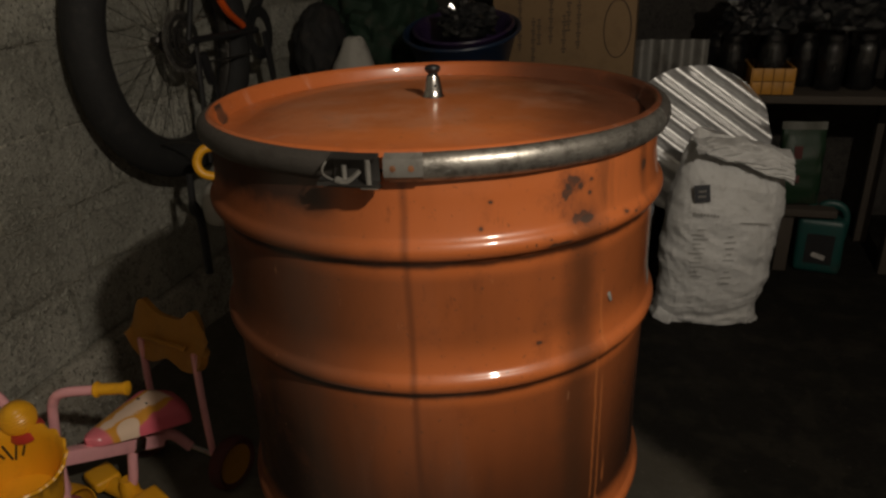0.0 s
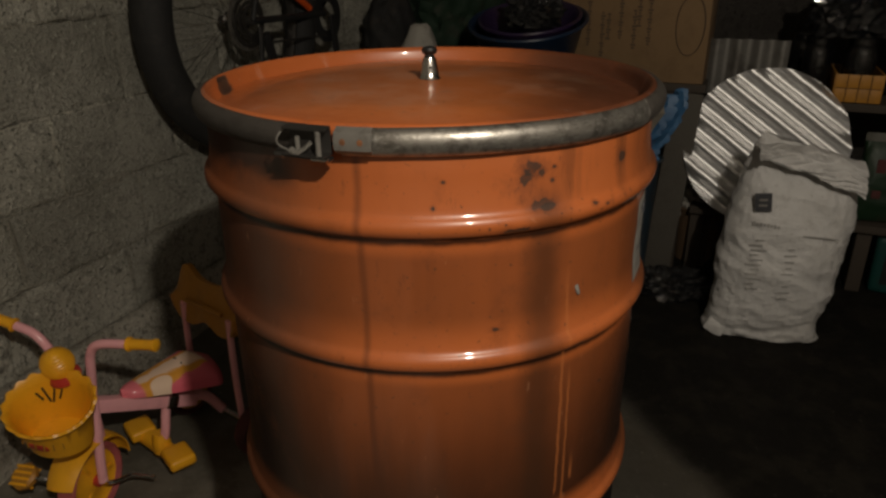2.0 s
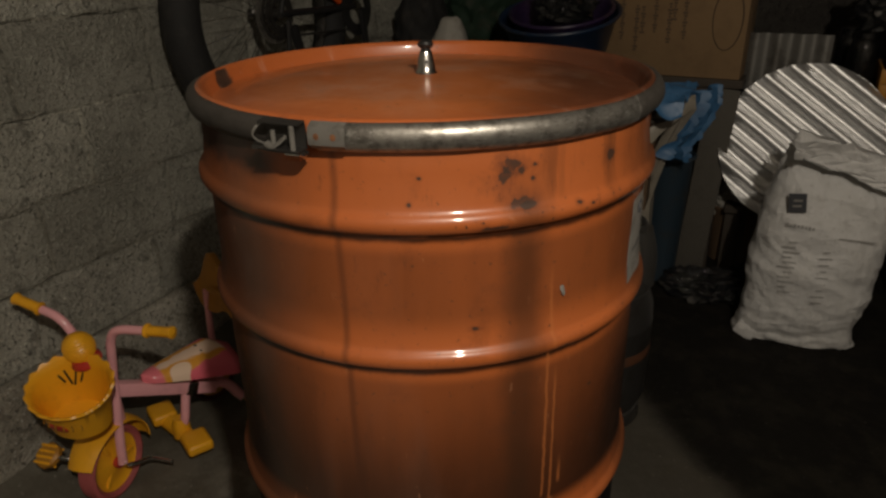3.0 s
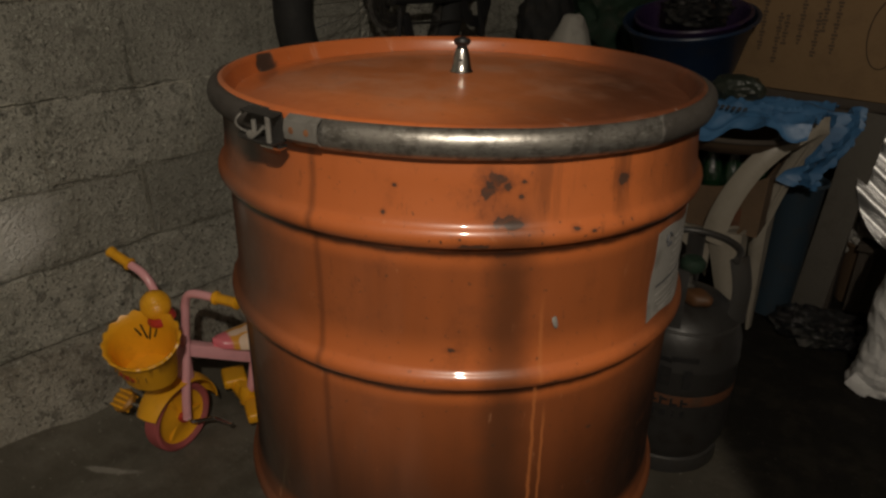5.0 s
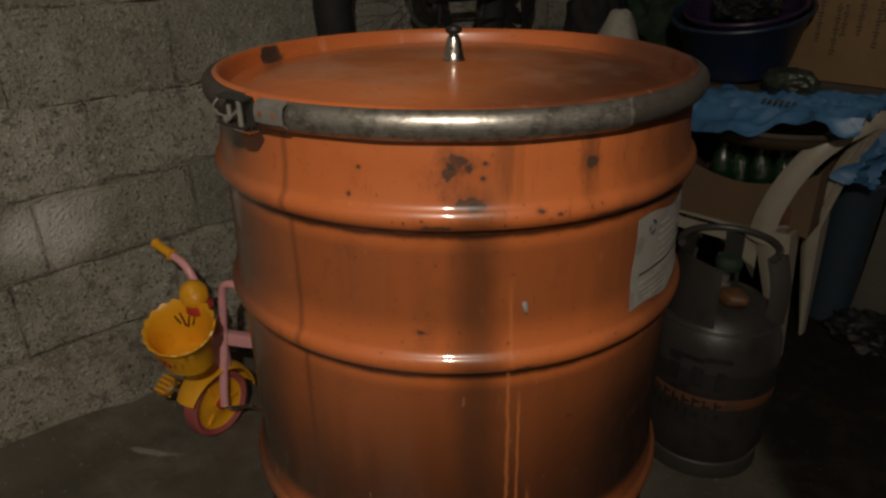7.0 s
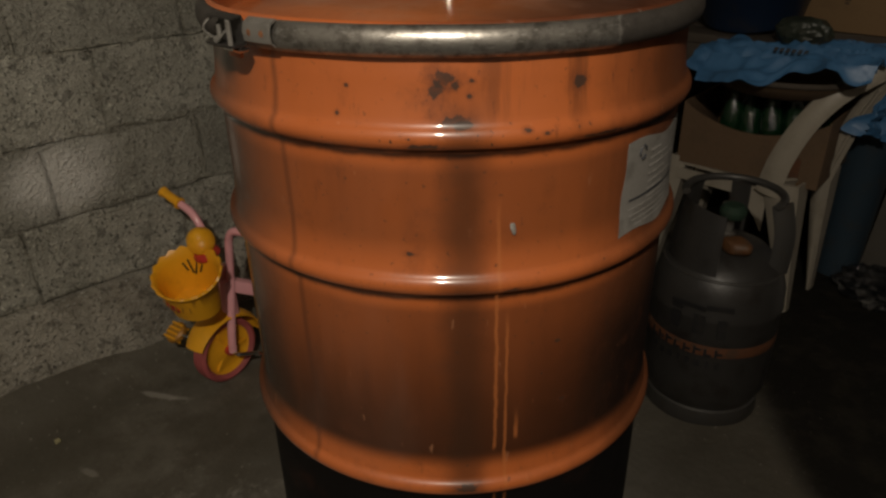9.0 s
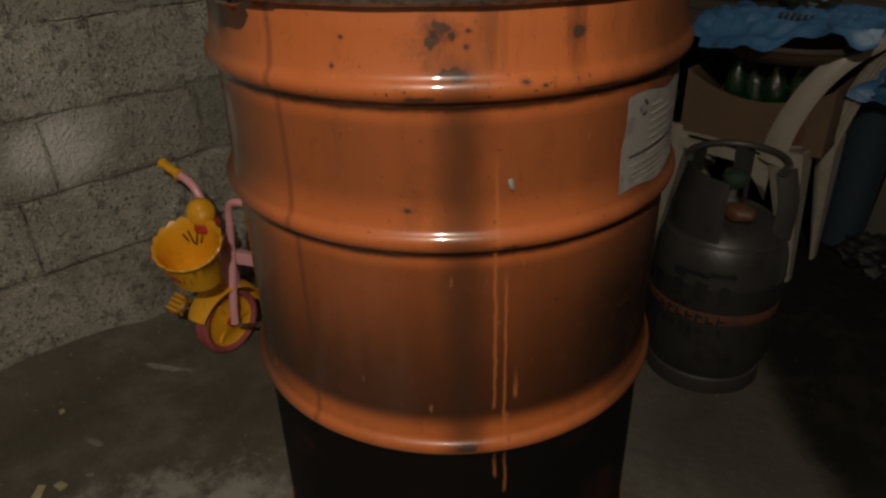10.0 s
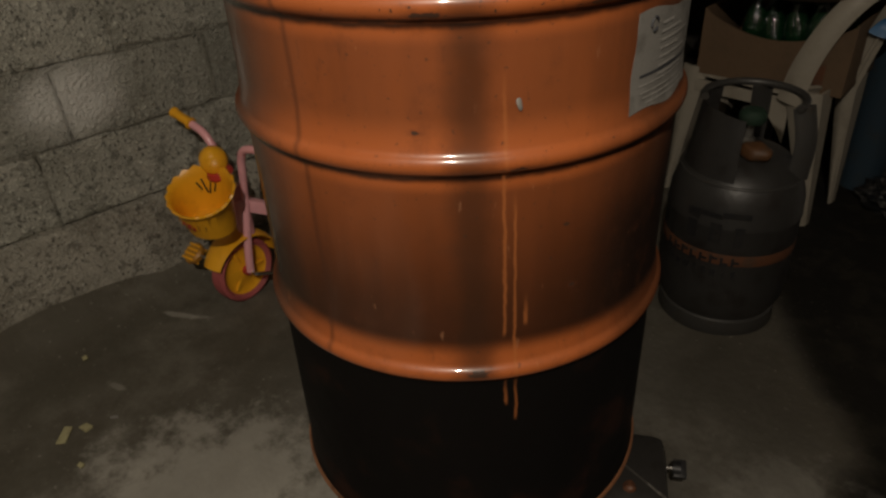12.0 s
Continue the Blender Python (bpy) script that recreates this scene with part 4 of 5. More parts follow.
# ---- bicycle ----
def bicycle():
    B = thing("bicycle", pose(-1.065, 0.957, 1.046), "black and orange bicycle hung against the block wall", "bicycle")
    R = 0.345
    wheel = part("rear_tyre", rod([(0.02 * math.cos(t) * 0, R * math.cos(t), R * math.sin(t)) for t in [2 * math.pi * i / 64 for i in range(64)]], 0.053, 16, closed=True), "rubber", B, "wide black tyre")
    part("rim", lathe([(R - 0.058, -0.016), (R - 0.04, -0.02), (R - 0.04, 0.02), (R - 0.058, 0.016), (R - 0.064, 0), (R - 0.058, -0.016)], 56, m=pose(0, 0, 0, 0, 90)), "dark_steel", wheel)
    for i in range(28):
        a = 2 * math.pi * i / 28
        b = a + (0.35 if i % 2 else -0.35)
        s = 0.025 if (i // 2) % 2 else -0.025
        part("spoke", rod([(s, 0.025 * math.cos(b), 0.025 * math.sin(b)), (0, (R - 0.04) * math.cos(a), (R - 0.04) * math.sin(a))], 0.0012, 4), "chrome", wheel)
    part("hub", lathe([(0.0, -0.06), (0.014, -0.06), (0.014, -0.03), (0.028, -0.028), (0.02, -0.02), (0.02, 0.02), (0.028, 0.028), (0.014, 0.03), (0.014, 0.06), (0.0, 0.06)], 20, m=pose(0, 0, 0, 0, 90)), "dark_steel", wheel)
    for k, r in enumerate((0.075, 0.06, 0.048)):
        part("sprocket", lathe([(r - 0.012, -0.001), (r, -0.001), (r, 0.001), (r - 0.012, 0.001), (r - 0.012, -0.001)], 36, m=pose(0.045 + 0.006 * k, 0, 0, 0, 90)), "dark_steel", wheel)
    part("brake_disc", lathe([(0.07, -0.001), (0.088, -0.001), (0.088, 0.001), (0.07, 0.001), (0.07, -0.001)], 36, m=pose(0.036, 0, 0, 0, 90)), "ring", wheel)
    part("chain_stay", rod([(0.06, 0, 0), (0.05, 0.42, -0.01)], 0.011, 10), "black", B)
    part("stay_bridge", rod(bend([(0.065, 0.17, 0.30), (0.065, 0.18, 0.14), (0.065, 0.22, 0.07), (0.062, 0.31, 0.015)], 5), 0.012, 10), "orange_bike", B, "orange painted stay")
    part("seat_stay", rod([(0.06, 0, 0), (0.02, 0.24, 0.46)], 0.009, 10), "black", B)
    part("seat_tube", rod([(0, 0.43, -0.02), (0, 0.26, 0.52)], 0.016, 10), "black", B)
    part("down_tube", rod([(0, 0.43, -0.02), (0, 0.95, 0.42)], 0.019, 10), "black", B)
    part("derailleur", block((0.018, 0.03, 0.10), pose(0.075, 0.05, -0.085, 18), 0.005), "black", B)
    part("cage", rod([(0.075, 0.03, -0.05), (0.075, 0.09, -0.17), (0.075, 0.10, -0.21)], 0.008, 8), "black", B)
    part("chain", rod([(0.055, 0.05, -0.07), (0.055, 0.42, -0.085)], 0.004, 6), "dark_steel", B)
    cr = part("chainring", lathe([(0.05, -0.002), (0.09, -0.002), (0.09, 0.002), (0.05, 0.002), (0.05, -0.002)], 40, m=pose(0.055, 0.43, -0.02, 0, 90)), "black", B)
    part("crank_arm", block((0.014, 0.028, 0.17), pose(0.075, 0.44, -0.10, 8), 0.005), "black", cr)
    part("wall_hook", rod(bend([(-0.10, 0.262, 0.50), (-0.02, 0.262, 0.50), (0.03, 0.262, 0.505), (0.035, 0.262, 0.53)], 4), 0.008, 8), "dark_steel", B)
    # stand leg hanging under the hub
    part("kick_stand", rod([(0.07, 0.02, -0.02), (0.075, -0.01, -0.30), (0.075, -0.015, -0.36)], 0.008, 8), "black", B)


bicycle()


def jug():
    j = thing("plastic_jug", pose(-0.82, 0.72, 0.59, 0, 0, 20), "white plastic jug with a yellow handle hanging below the bicycle", "jug")
    part("body", lathe([(0.0, 0.0), (0.05, 0.0), (0.056, 0.01), (0.056, 0.07), (0.04, 0.10), (0.022, 0.115), (0.022, 0.13), (0.0, 0.13)], 28), "white", j)
    part("handle", rod(bend([(0.02, -0.03, 0.13), (-0.03, -0.035, 0.145), (-0.045, -0.03, 0.175), (-0.03, -0.02, 0.205), (0.0, -0.01, 0.212)], 6), 0.012, 12), "yellow", j, "yellow loop handle")
    part("strap", rod(bend([(-0.075, -0.01, 0.14), (-0.08, -0.01, 0.05), (-0.07, 0.0, 0.0), (-0.072, 0.0, -0.16)], 5), [0.010] * 5 + [0.016] * 4 + [0.012] * 7, 8), "black", j, "black hanging strap")
    part("hook", rod(bend([(0.0, -0.01, 0.212), (-0.1, 0.06, 0.212), (-0.2025, 0.116, 0.19)], 4), 0.003, 6), "dark_steel", j)


jug()


# ---- goods along the back ----
def table():
    t = thing("work_table", pose(0, 0, 0), "rough grey timber table crowded with stored goods", "table")
    for k in range(6):
        wide = k < 2
        part("board", block((0.95 if wide else 1.40, 0.143, 0.03), pose(-0.655 if wide else -0.43, 1.675 + 0.147 * k, 0.755 + 0.002 * (k % 2)), 0.003), "wood", t)
    for x, y in ((-1.08, 1.66), (-0.24, 1.66), (-1.08, 2.42), (0.20, 2.42), (0.20, 1.95)):
        part("leg", block((0.07, 0.06, 0.74), pose(x, y, 0.37), 0.004), "wood", t)
    part("apron", block((0.42, 0.025, 0.05), pose(0.04, 1.925, 0.715), 0.003), "wood", t)
    part("apron", block((0.90, 0.025, 0.09), pose(-0.655, 1.625, 0.695), 0.003), "wood", t)


table()


def carton(name, m, size, mat, label, open_top=False):
    c = thing(name, m, label, "box")
    x, y, z = size
    t = 0.006
    if open_top:
        part("front", sheet(20, 4, lambda u, v: Vector(((u - 0.5) * x, -y / 2, v * z * (1.0 - 0.34 * math.sin(math.pi * u) ** 0.8))), thick=t), mat, c)
        part("print_patch", block((0.05, 0.002, 0.055), pose(0.13, -y / 2 - t, 0.055), 0), "gas_band", c, "faded red printed patch")
    else:
        part("front", block((x, t, z), pose(0, -y / 2, z / 2), 0.001), mat, c)
    part("back", block((x, t, z), pose(0, y / 2, z / 2), 0.001), mat, c)
    part("side", block((t, y - t, z), pose(-x / 2 + t / 2, 0, z / 2), 0.001), mat, c)
    part("side", block((t, y - t, z), pose(x / 2 - t / 2, 0, z / 2), 0.001), mat, c)
    part("base", block((x - 2 * t, y - t, t), pose(0, 0, t / 2 + 0.001), 0.001), mat, c)
    if not open_top:
        part("flap", block((x, y / 2 - 0.002, t), pose(0, -y / 4, z + t / 2), 0.001), mat, c)
        part("flap", block((x, y / 2 - 0.002, t), pose(0, y / 4, z + t / 2), 0.001), mat, c)
    return c


box = carton("cardboard_box", pose(-0.01, 2.03, 0.772, 0, 0, -2), (0.54, 0.24, 0.56), "card", "brown cardboard box printed with columns of faded text")
for j, (x, low, size) in enumerate(((-0.165, 0.125, 0.26), (-0.112, 0.088, 0.17), (-0.090, 0.15, 0.10), (-0.045, 0.155, 0.20), (0.006, 0.120, 0.15), (0.022, 0.20, 0.12), (0.060, 0.135, 0.22))):
    for k in range(int(size / 0.011)):
        part("print_bar", block((0.007 + 0.005 * ((k * 7 + j) % 3), 0.002, 0.007), pose(x + 0.001 * (k % 2), -0.1245, low + 0.011 * k), 0), "box_ink", box)
part("print_mark", rod([(0.205 + 0.050 * math.cos(t), -0.1235, 0.205 + 0.105 * math.sin(t)) for t in [2 * math.pi * i / 30 for i in range(30)]], 0.004, 5, closed=True, flat=0.4), "box_ink", box)


def tub(name, m, r, h, mat, label):
    t = thing(name, m, label, "tub")
    part("body", lathe([(0.0, 0.0), (r * 0.72, 0.0), (r * 0.74, 0.01), (r * 0.95, h - 0.02), (r * 1.0, h - 0.012), (r * 1.02, h), (r * 0.98, h + 0.003), (r * 0.94, h - 0.006), (r * 0.72, 0.015), (0.0, 0.012)], 48), mat, t)
    part("rim", rod([(r * 1.01 * math.cos(a), r * 1.01 * math.sin(a), h) for a in [2 * math.pi * i / 48 for i in range(48)]], 0.007, 8, closed=True), mat, t)
    return t


tub("blue_tub", pose(-0.375, 1.80, 0.814, 14, 0, 0), 0.215, 0.185, "tub_blue", "navy blue plastic wash tub on the table")
tub("purple_tub", pose(-0.368, 1.798, 0.828, 14, 0, 0), 0.184, 0.184, "tub_purple", "purple plastic basin nested in the blue tub")


def crumpled(name, m, size, mat, label, category, seed, amount=0.25, fold=3.0, thick=0.0):
    b = bmesh.new()
    bmesh.ops.create_icosphere(b, subdivisions=4 if mat == "clear" else 5, radius=1.0)
    for v in b.verts:
        p = v.co.copy()
        d = noise.noise(p * fold + Vector((seed, 0, 0))) + 0.5 * noise.noise(p * fold * 2.3 + Vector((0, seed, 0))) + 0.25 * abs(noise.noise(p * fold * 5 + Vector((0, 0, seed))))
        if mat == "clear":
            d += 0.9 * abs(noise.noise(p * fold * 1.7 + Vector((seed, seed, 0)))) - 0.7 * abs(noise.noise(p * fold * 3.1 + Vector((0, seed, seed))))
        v.co = p * (1 + amount * d)
        v.co.z = max(v.co.z, -0.72)
        v.co = Vector((v.co.x * size[0], v.co.y * size[1], (v.co.z + 0.72) * size[2]))
    ob = part(name, b, mat, smooth=mat != "clear")
    ob.matrix_world = m
    return tagged(ob, label, category)


crumpled("clear_bag", pose(-0.345, 1.72, 0.975), (0.10, 0.09, 0.07), "clear", "crumpled clear plastic bag lying in the basin", "bag", 2.0, 0.3, 4)
crumpled("green_tarpaulin", pose(-0.80, 2.06, 0.772), (0.25, 0.20, 0.25), "green_sheet", "dark green crumpled tarpaulin heap on the table", "tarpaulin", 5.0)
def cone_bundle():
    b = rough_up(lathe([(0.0, 0.0), (0.105, 0.0), (0.100, 0.03), (0.078, 0.10), (0.050, 0.165), (0.036, 0.198), (0.024, 0.206), (0.0, 0.207)], 40), 0.010, 22, 3.0)
    ob = part("wrapped_cloth", b, "white")
    ob.matrix_world = pose(-0.795, 1.68, 0.772, 0, 5, 0)
    tagged(ob, "small dirty white cloth bundle standing on the table", "bundle")


cone_bundle()
# added black bulk that fills a dark area and hides the lit wall
crumpled("dark_bag", pose(-0.985, 1.84, 0.772), (0.105, 0.14, 0.185), "matt_black", "plain black bulk added on the table to hide the lit wall", "bag", 9.0, 0.1)


crumpled("green_bag", pose(-0.13, 1.60, 0.778), (0.080, 0.05, 0.045), "green_bag", "small crumpled grey-green plastic bag on the blue sheet", "bag", 31.0, 0.14, 2.2)


# carton of bottles with a basket and a blue plastic sheet on it
def bottle(m, mat, label):
    b = thing("plastic_bottle", m, label, "bottle", "bottles in the carton")
    part("body", lathe([(0.0, 0.0), (0.028, 0.0), (0.033, 0.006), (0.032, 0.07), (0.034, 0.09), (0.034, 0.13), (0.026, 0.165), (0.013, 0.185), (0.013, 0.20), (0.0, 0.20)], 18), mat, b)
    part("cap", lathe([(0.0, 0.0), (0.015, 0.0), (0.015, 0.016), (0.0, 0.018)], 14, m=pose(0, 0, 0.198)), "green_sheet", b)
    return b


carton("bottle_carton", pose(-0.165, 1.553, 0.412, 0, 0, 5), (0.42, 0.31, 0.196), "card_dark", "damp brown carton full of empty bottles", True)
first = bottle(pose(-0.236, 1.452, 0.440), "bottle_green", "empty green plastic bottle")
rng = random.Random(4)
for k in range(11):
    copy_thing(first, pose(-0.236 + 0.066 * ((k + 1) % 4), 1.454 + 0.068 * ((k + 1) // 4) + 0.009 * ((k + 1) % 4), 0.442, rng.uniform(-11, 11), rng.uniform(-11, 11), 40 * k))


def basket():
    b = thing("shallow_basket", pose(-0.115, 1.50, 0.668), "shallow brown basket resting on the bottles", "basket")
    part("bowl", lathe([(0.0, 0.0), (0.16, 0.0), (0.19, 0.014), (0.222, 0.050), (0.229, 0.054), (0.224, 0.046), (0.193, 0.016), (0.16, 0.007), (0.0, 0.007)], 44), "card_dark", b)
    part("rim", rod([(0.226 * math.cos(a), 0.226 * math.sin(a), 0.054) for a in [2 * math.pi * i / 40 for i in range(40)]], 0.008, 8, closed=True), "wood", b)


basket()


def blue_cover():
    def folds(u, v, k):
        """Soft pleats with sharp valleys."""
        a = noise.noise(Vector((u * 2.6 + 1.2 * v, v * 6 - 1.0 * u, k)))
        b = noise.noise(Vector((u * 7 - 2 * v, v * 11, k + 4)))
        return 0.046 * (0.45 - abs(a) * 1.6) + 0.011 * (0.4 - abs(b) * 1.5)

    def top(u, v):
        x, y = -0.325 + 0.475 * u, 1.235 + 0.42 * v
        z = 0.765 + 0.020 * u + folds(u, v, 1.0)
        lip = max(0.0, 0.30 - v) / 0.30
        flap = math.exp(-((u - 0.36) / 0.20) ** 4) if u > 0.36 else 1.0 if u > 0.10 else 0.6
        z -= lip ** 1.4 * (0.050 * flap + 0.012 + 0.012 * noise.noise(Vector((u * 9, 1, 2))))
        y += (0.055 * (1 - flap) + 0.015 * math.sin(13 * u)) * lip
        x += 0.25 * folds(v, u, 6.0)
        return Vector((x, y, z))

    def tail(u, v):
        y = 1.50 + 0.17 * u + 0.014 * math.sin(9 * u + 3 * v)
        drop = v * (0.215 + 0.05 * u + 0.02 * noise.noise(Vector((u * 6, 0, 3))))
        x = 0.105 + 0.055 * math.sin(math.pi * min(1.0, 0.35 + 0.8 * v)) - 0.02 * v + 0.05 * u + folds(u * 1.6, v * 0.5, 9.0)
        return Vector((x, y, 0.792 - drop + 0.010 * noise.noise(Vector((u * 7, v * 4, 5))) * (1 - v)))
    c = part("blue_sheet", sheet(90, 64, top, thick=0.002), "blue_sheet")
    tagged(c, "crumpled sky-blue polythene sheet over the basket", "sheet")
    part("hanging_tail", sheet(40, 40, tail, thick=0.002), "blue_sheet", c)
    for k in range(6):
        part("print_bar", block((0.010, 0.002, 0.014), pose(-0.115 + 0.016 * k, 1.372, 0.7965, -58), 0), "ink", c)


blue_cover()


def plastic_chair():
    """A moulded chair that faces the wall: its reclined back has one tall opening."""
    c = thing("plastic_chair", pose(0.03, 1.47, 0), "grimy cream plastic chair with a tall opening in its reclined back", "chair")

    def ribbon(points, widths, thick, across):
        pts = bend(points, 6)
        def at(u, v):
            k = u * (len(pts) - 1)
            q = min(int(k), len(pts) - 2)
            p, d = pts[q].lerp(pts[q + 1], k - q), (pts[q + 1] - pts[q]).normalized()
            w = widths[0] + (widths[1] - widths[0]) * u if u < 0.8 or len(widths) < 3 else widths[1] + (widths[2] - widths[1]) * (u - 0.8) / 0.2
            side = d.cross(Vector(across)).normalized()
            bow = 0.010 * (1 - (2 * v - 1) ** 2)
            return p + side * w * (v - 0.5) + Vector(across) * -bow
        return sheet(len(pts) - 1, 8, at, thick=thick)
    # back: near and far upright that meet in the top rail
    part("back_upright", ribbon([(-0.084, -0.115, 0.39), (-0.064, -0.115, 0.50), (-0.022, -0.105, 0.612), (0.034, -0.080, 0.698), (0.102, -0.020, 0.756), (0.138, 0.02, 0.766)], (0.074, 0.048), 0.010, (0, 1, 0)), "chair", c)
    part("back_upright", ribbon([(-0.012, 0.095, 0.37), (0.012, 0.085, 0.47), (0.045, 0.070, 0.585), (0.082, 0.050, 0.680), (0.122, 0.015, 0.755)], (0.052, 0.046), 0.010, (0, 1, 0)), "chair", c)
    part("back_rib", rod(bend([(0.012, 0.075, 0.43), (0.030, 0.066, 0.50), (0.060, 0.054, 0.60), (0.100, 0.030, 0.70)], 5), 0.006, 8), "chair", c)
    part("seat_rail", ribbon([(-0.050, -0.12, 0.425), (-0.020, -0.02, 0.412), (0.000, 0.09, 0.405)], (0.045, 0.045), 0.010, (1, 0, 0)), "chair", c)
    part("seat", sheet(10, 10, lambda u, v: Vector((-0.06 - 0.37 * u, -0.085 + 0.27 * v, 0.398 + 0.006 * u - 0.004 * math.sin(math.pi * v))), thick=0.010), "chair", c)
    # angle-section legs that taper to the floor
    for x, y, dx, dy, wide in ((-0.055, -0.11, 0.068, 0.055, 0.105), (-0.010, 0.085, 0.028, 0.060, 0.058), (-0.40, -0.08, -0.03, -0.02, 0.08), (-0.40, 0.15, -0.03, 0.03, 0.08)):
        def web(u, v):
            return Vector((x + dx * u + wide * (1 - 0.78 * u) * (v - 0.5), y + dy * u - 0.012 * math.sin(math.pi * v), 0.43 * (1 - u)))
        def flange(u, v):
            return Vector((x + dx * u + 0.5 * wide * (1 - 0.78 * u), y + dy * u + (0.075 - 0.05 * u) * v + 0.004, 0.43 * (1 - u)))
        bm = sheet(14, 6, web, thick=0.008)
        sheet(14, 4, flange, bm, 0.008)
        part("leg", bm, "chair", c)
    part("seat_apron", sheet(14, 4, lambda u, v: Vector((-0.09 - 0.31 * u, -0.092, 0.392 - (0.035 + 0.10 * max(0.0, 1 - u / 0.30) ** 1.5) * v)), thick=0.008), "chair", c)


plastic_chair()


def gas_cylinder():
    g = thing("gas_cylinder", pose(0.048, 0.865, 0, 0, 0, 0), "dented grey gas cylinder with a worn orange band", "gas cylinder")
    part("shell", lathe([(0.0, 0.03), (0.10, 0.03), (0.135, 0.045), (0.150, 0.08), (0.152, 0.12), (0.152, 0.30), (0.1535, 0.305), (0.152, 0.31), (0.150, 0.35), (0.135, 0.40), (0.10, 0.435), (0.05, 0.45), (0.0, 0.452)], 64), "gas", g)
    part("foot_ring", lathe([(0.130, 0.0), (0.141, 0.0), (0.143, 0.004), (0.139, 0.040), (0.128, 0.048), (0.124, 0.046), (0.130, 0.0)], 48), "gas_rim", g)
    band = part("band", lathe([(0.1526, 0.213), (0.1532, 0.216), (0.1532, 0.238), (0.1526, 0.241)], 64), "gas_band", g, "worn orange painted band")
    collar_pts = [(0.106 * math.cos(a), 0.106 * math.sin(a), 0.568) for a in [radians(-6 + 224 * i / 36) for i in range(37)]]
    part("handle_ring", rod(collar_pts, 0.009, 10), "gas_rim", g, "worn steel handle ring")
    def guard(u, v):
        a = radians(-205 + 134 * u)
        r = 0.128 - 0.022 * v
        return Vector((r * math.cos(a), r * math.sin(a), 0.395 + (0.172 - 0.020 * u * u) * v))
    part("valve_guard", sheet(24, 5, guard, thick=0.004), "gas", g, "curved steel valve guard")
    part("regulator", rough_up(ball((0.036, 0.026, 0.022), pose(0.045, -0.045, 0.462)), 0.006, 40), "regulator", g, "rusty orange gas regulator")
    part("weld_line", rod([(0.1345 * math.cos(t), 0.1345 * math.sin(t), 0.402) for t in [2 * math.pi * i / 60 for i in range(60)]], 0.0035, 6, closed=True), "gas_rim", g)
    part("valve_wheel", lathe([(0.0, 0.515), (0.026, 0.515), (0.030, 0.522), (0.030, 0.536), (0.022, 0.545), (0.0, 0.547)], 20, m=pose(0.010, -0.012, 0)), "green_sheet", g, "dark green valve handwheel")
    for a in (6, 105):
        a = radians(a)
        part("handle_strut", rod(bend([(0.125 * math.cos(a), 0.125 * math.sin(a), 0.40), (0.125 * math.cos(a), 0.125 * math.sin(a), 0.49), (0.106 * math.cos(a), 0.106 * math.sin(a), 0.566)], 4), 0.024, 10, flat=0.3), "gas_rim", g)
    part("valve", lathe([(0.0, 0.44), (0.02, 0.44), (0.02, 0.47), (0.013, 0.475), (0.013, 0.52), (0.022, 0.525), (0.022, 0.54), (0.0, 0.542)], 18), "ring", g)
    # worn block letters that cannot be read, as uneven bars round the shell
    def mark(az, z, w, h):
        a = radians(az)
        part("mark_bar", block((w, 0.002, h), Matrix.Translation((0.1535 * math.cos(a), 0.1535 * math.sin(a), z)) @ pose(0, 0, 0, 0, 0, az + 90), 0), "black", g)
    for k in range(8):
        mark(-122 + 9.0 * k, 0.223 + 0.001 * (k % 3), 0.006, 0.022)
        mark(-119 + 9.0 * k, 0.223 + 0.006 * (k % 3 - 1), 0.014, 0.006)
        mark(-116 + 8.5 * k, 0.190, 0.005 + 0.004 * (k % 3), 0.016)
    for az, z, w, h in ((-98, 0.332, 0.030, 0.020), (-98, 0.292, 0.024, 0.044), (-77, 0.295, 0.026, 0.050), (-86, 0.340, 0.070, 0.010), (-58, 0.290, 0.020, 0.050), (-62, 0.345, 0.060, 0.012)):
        mark(az, z, w, h)


gas_cylinder()


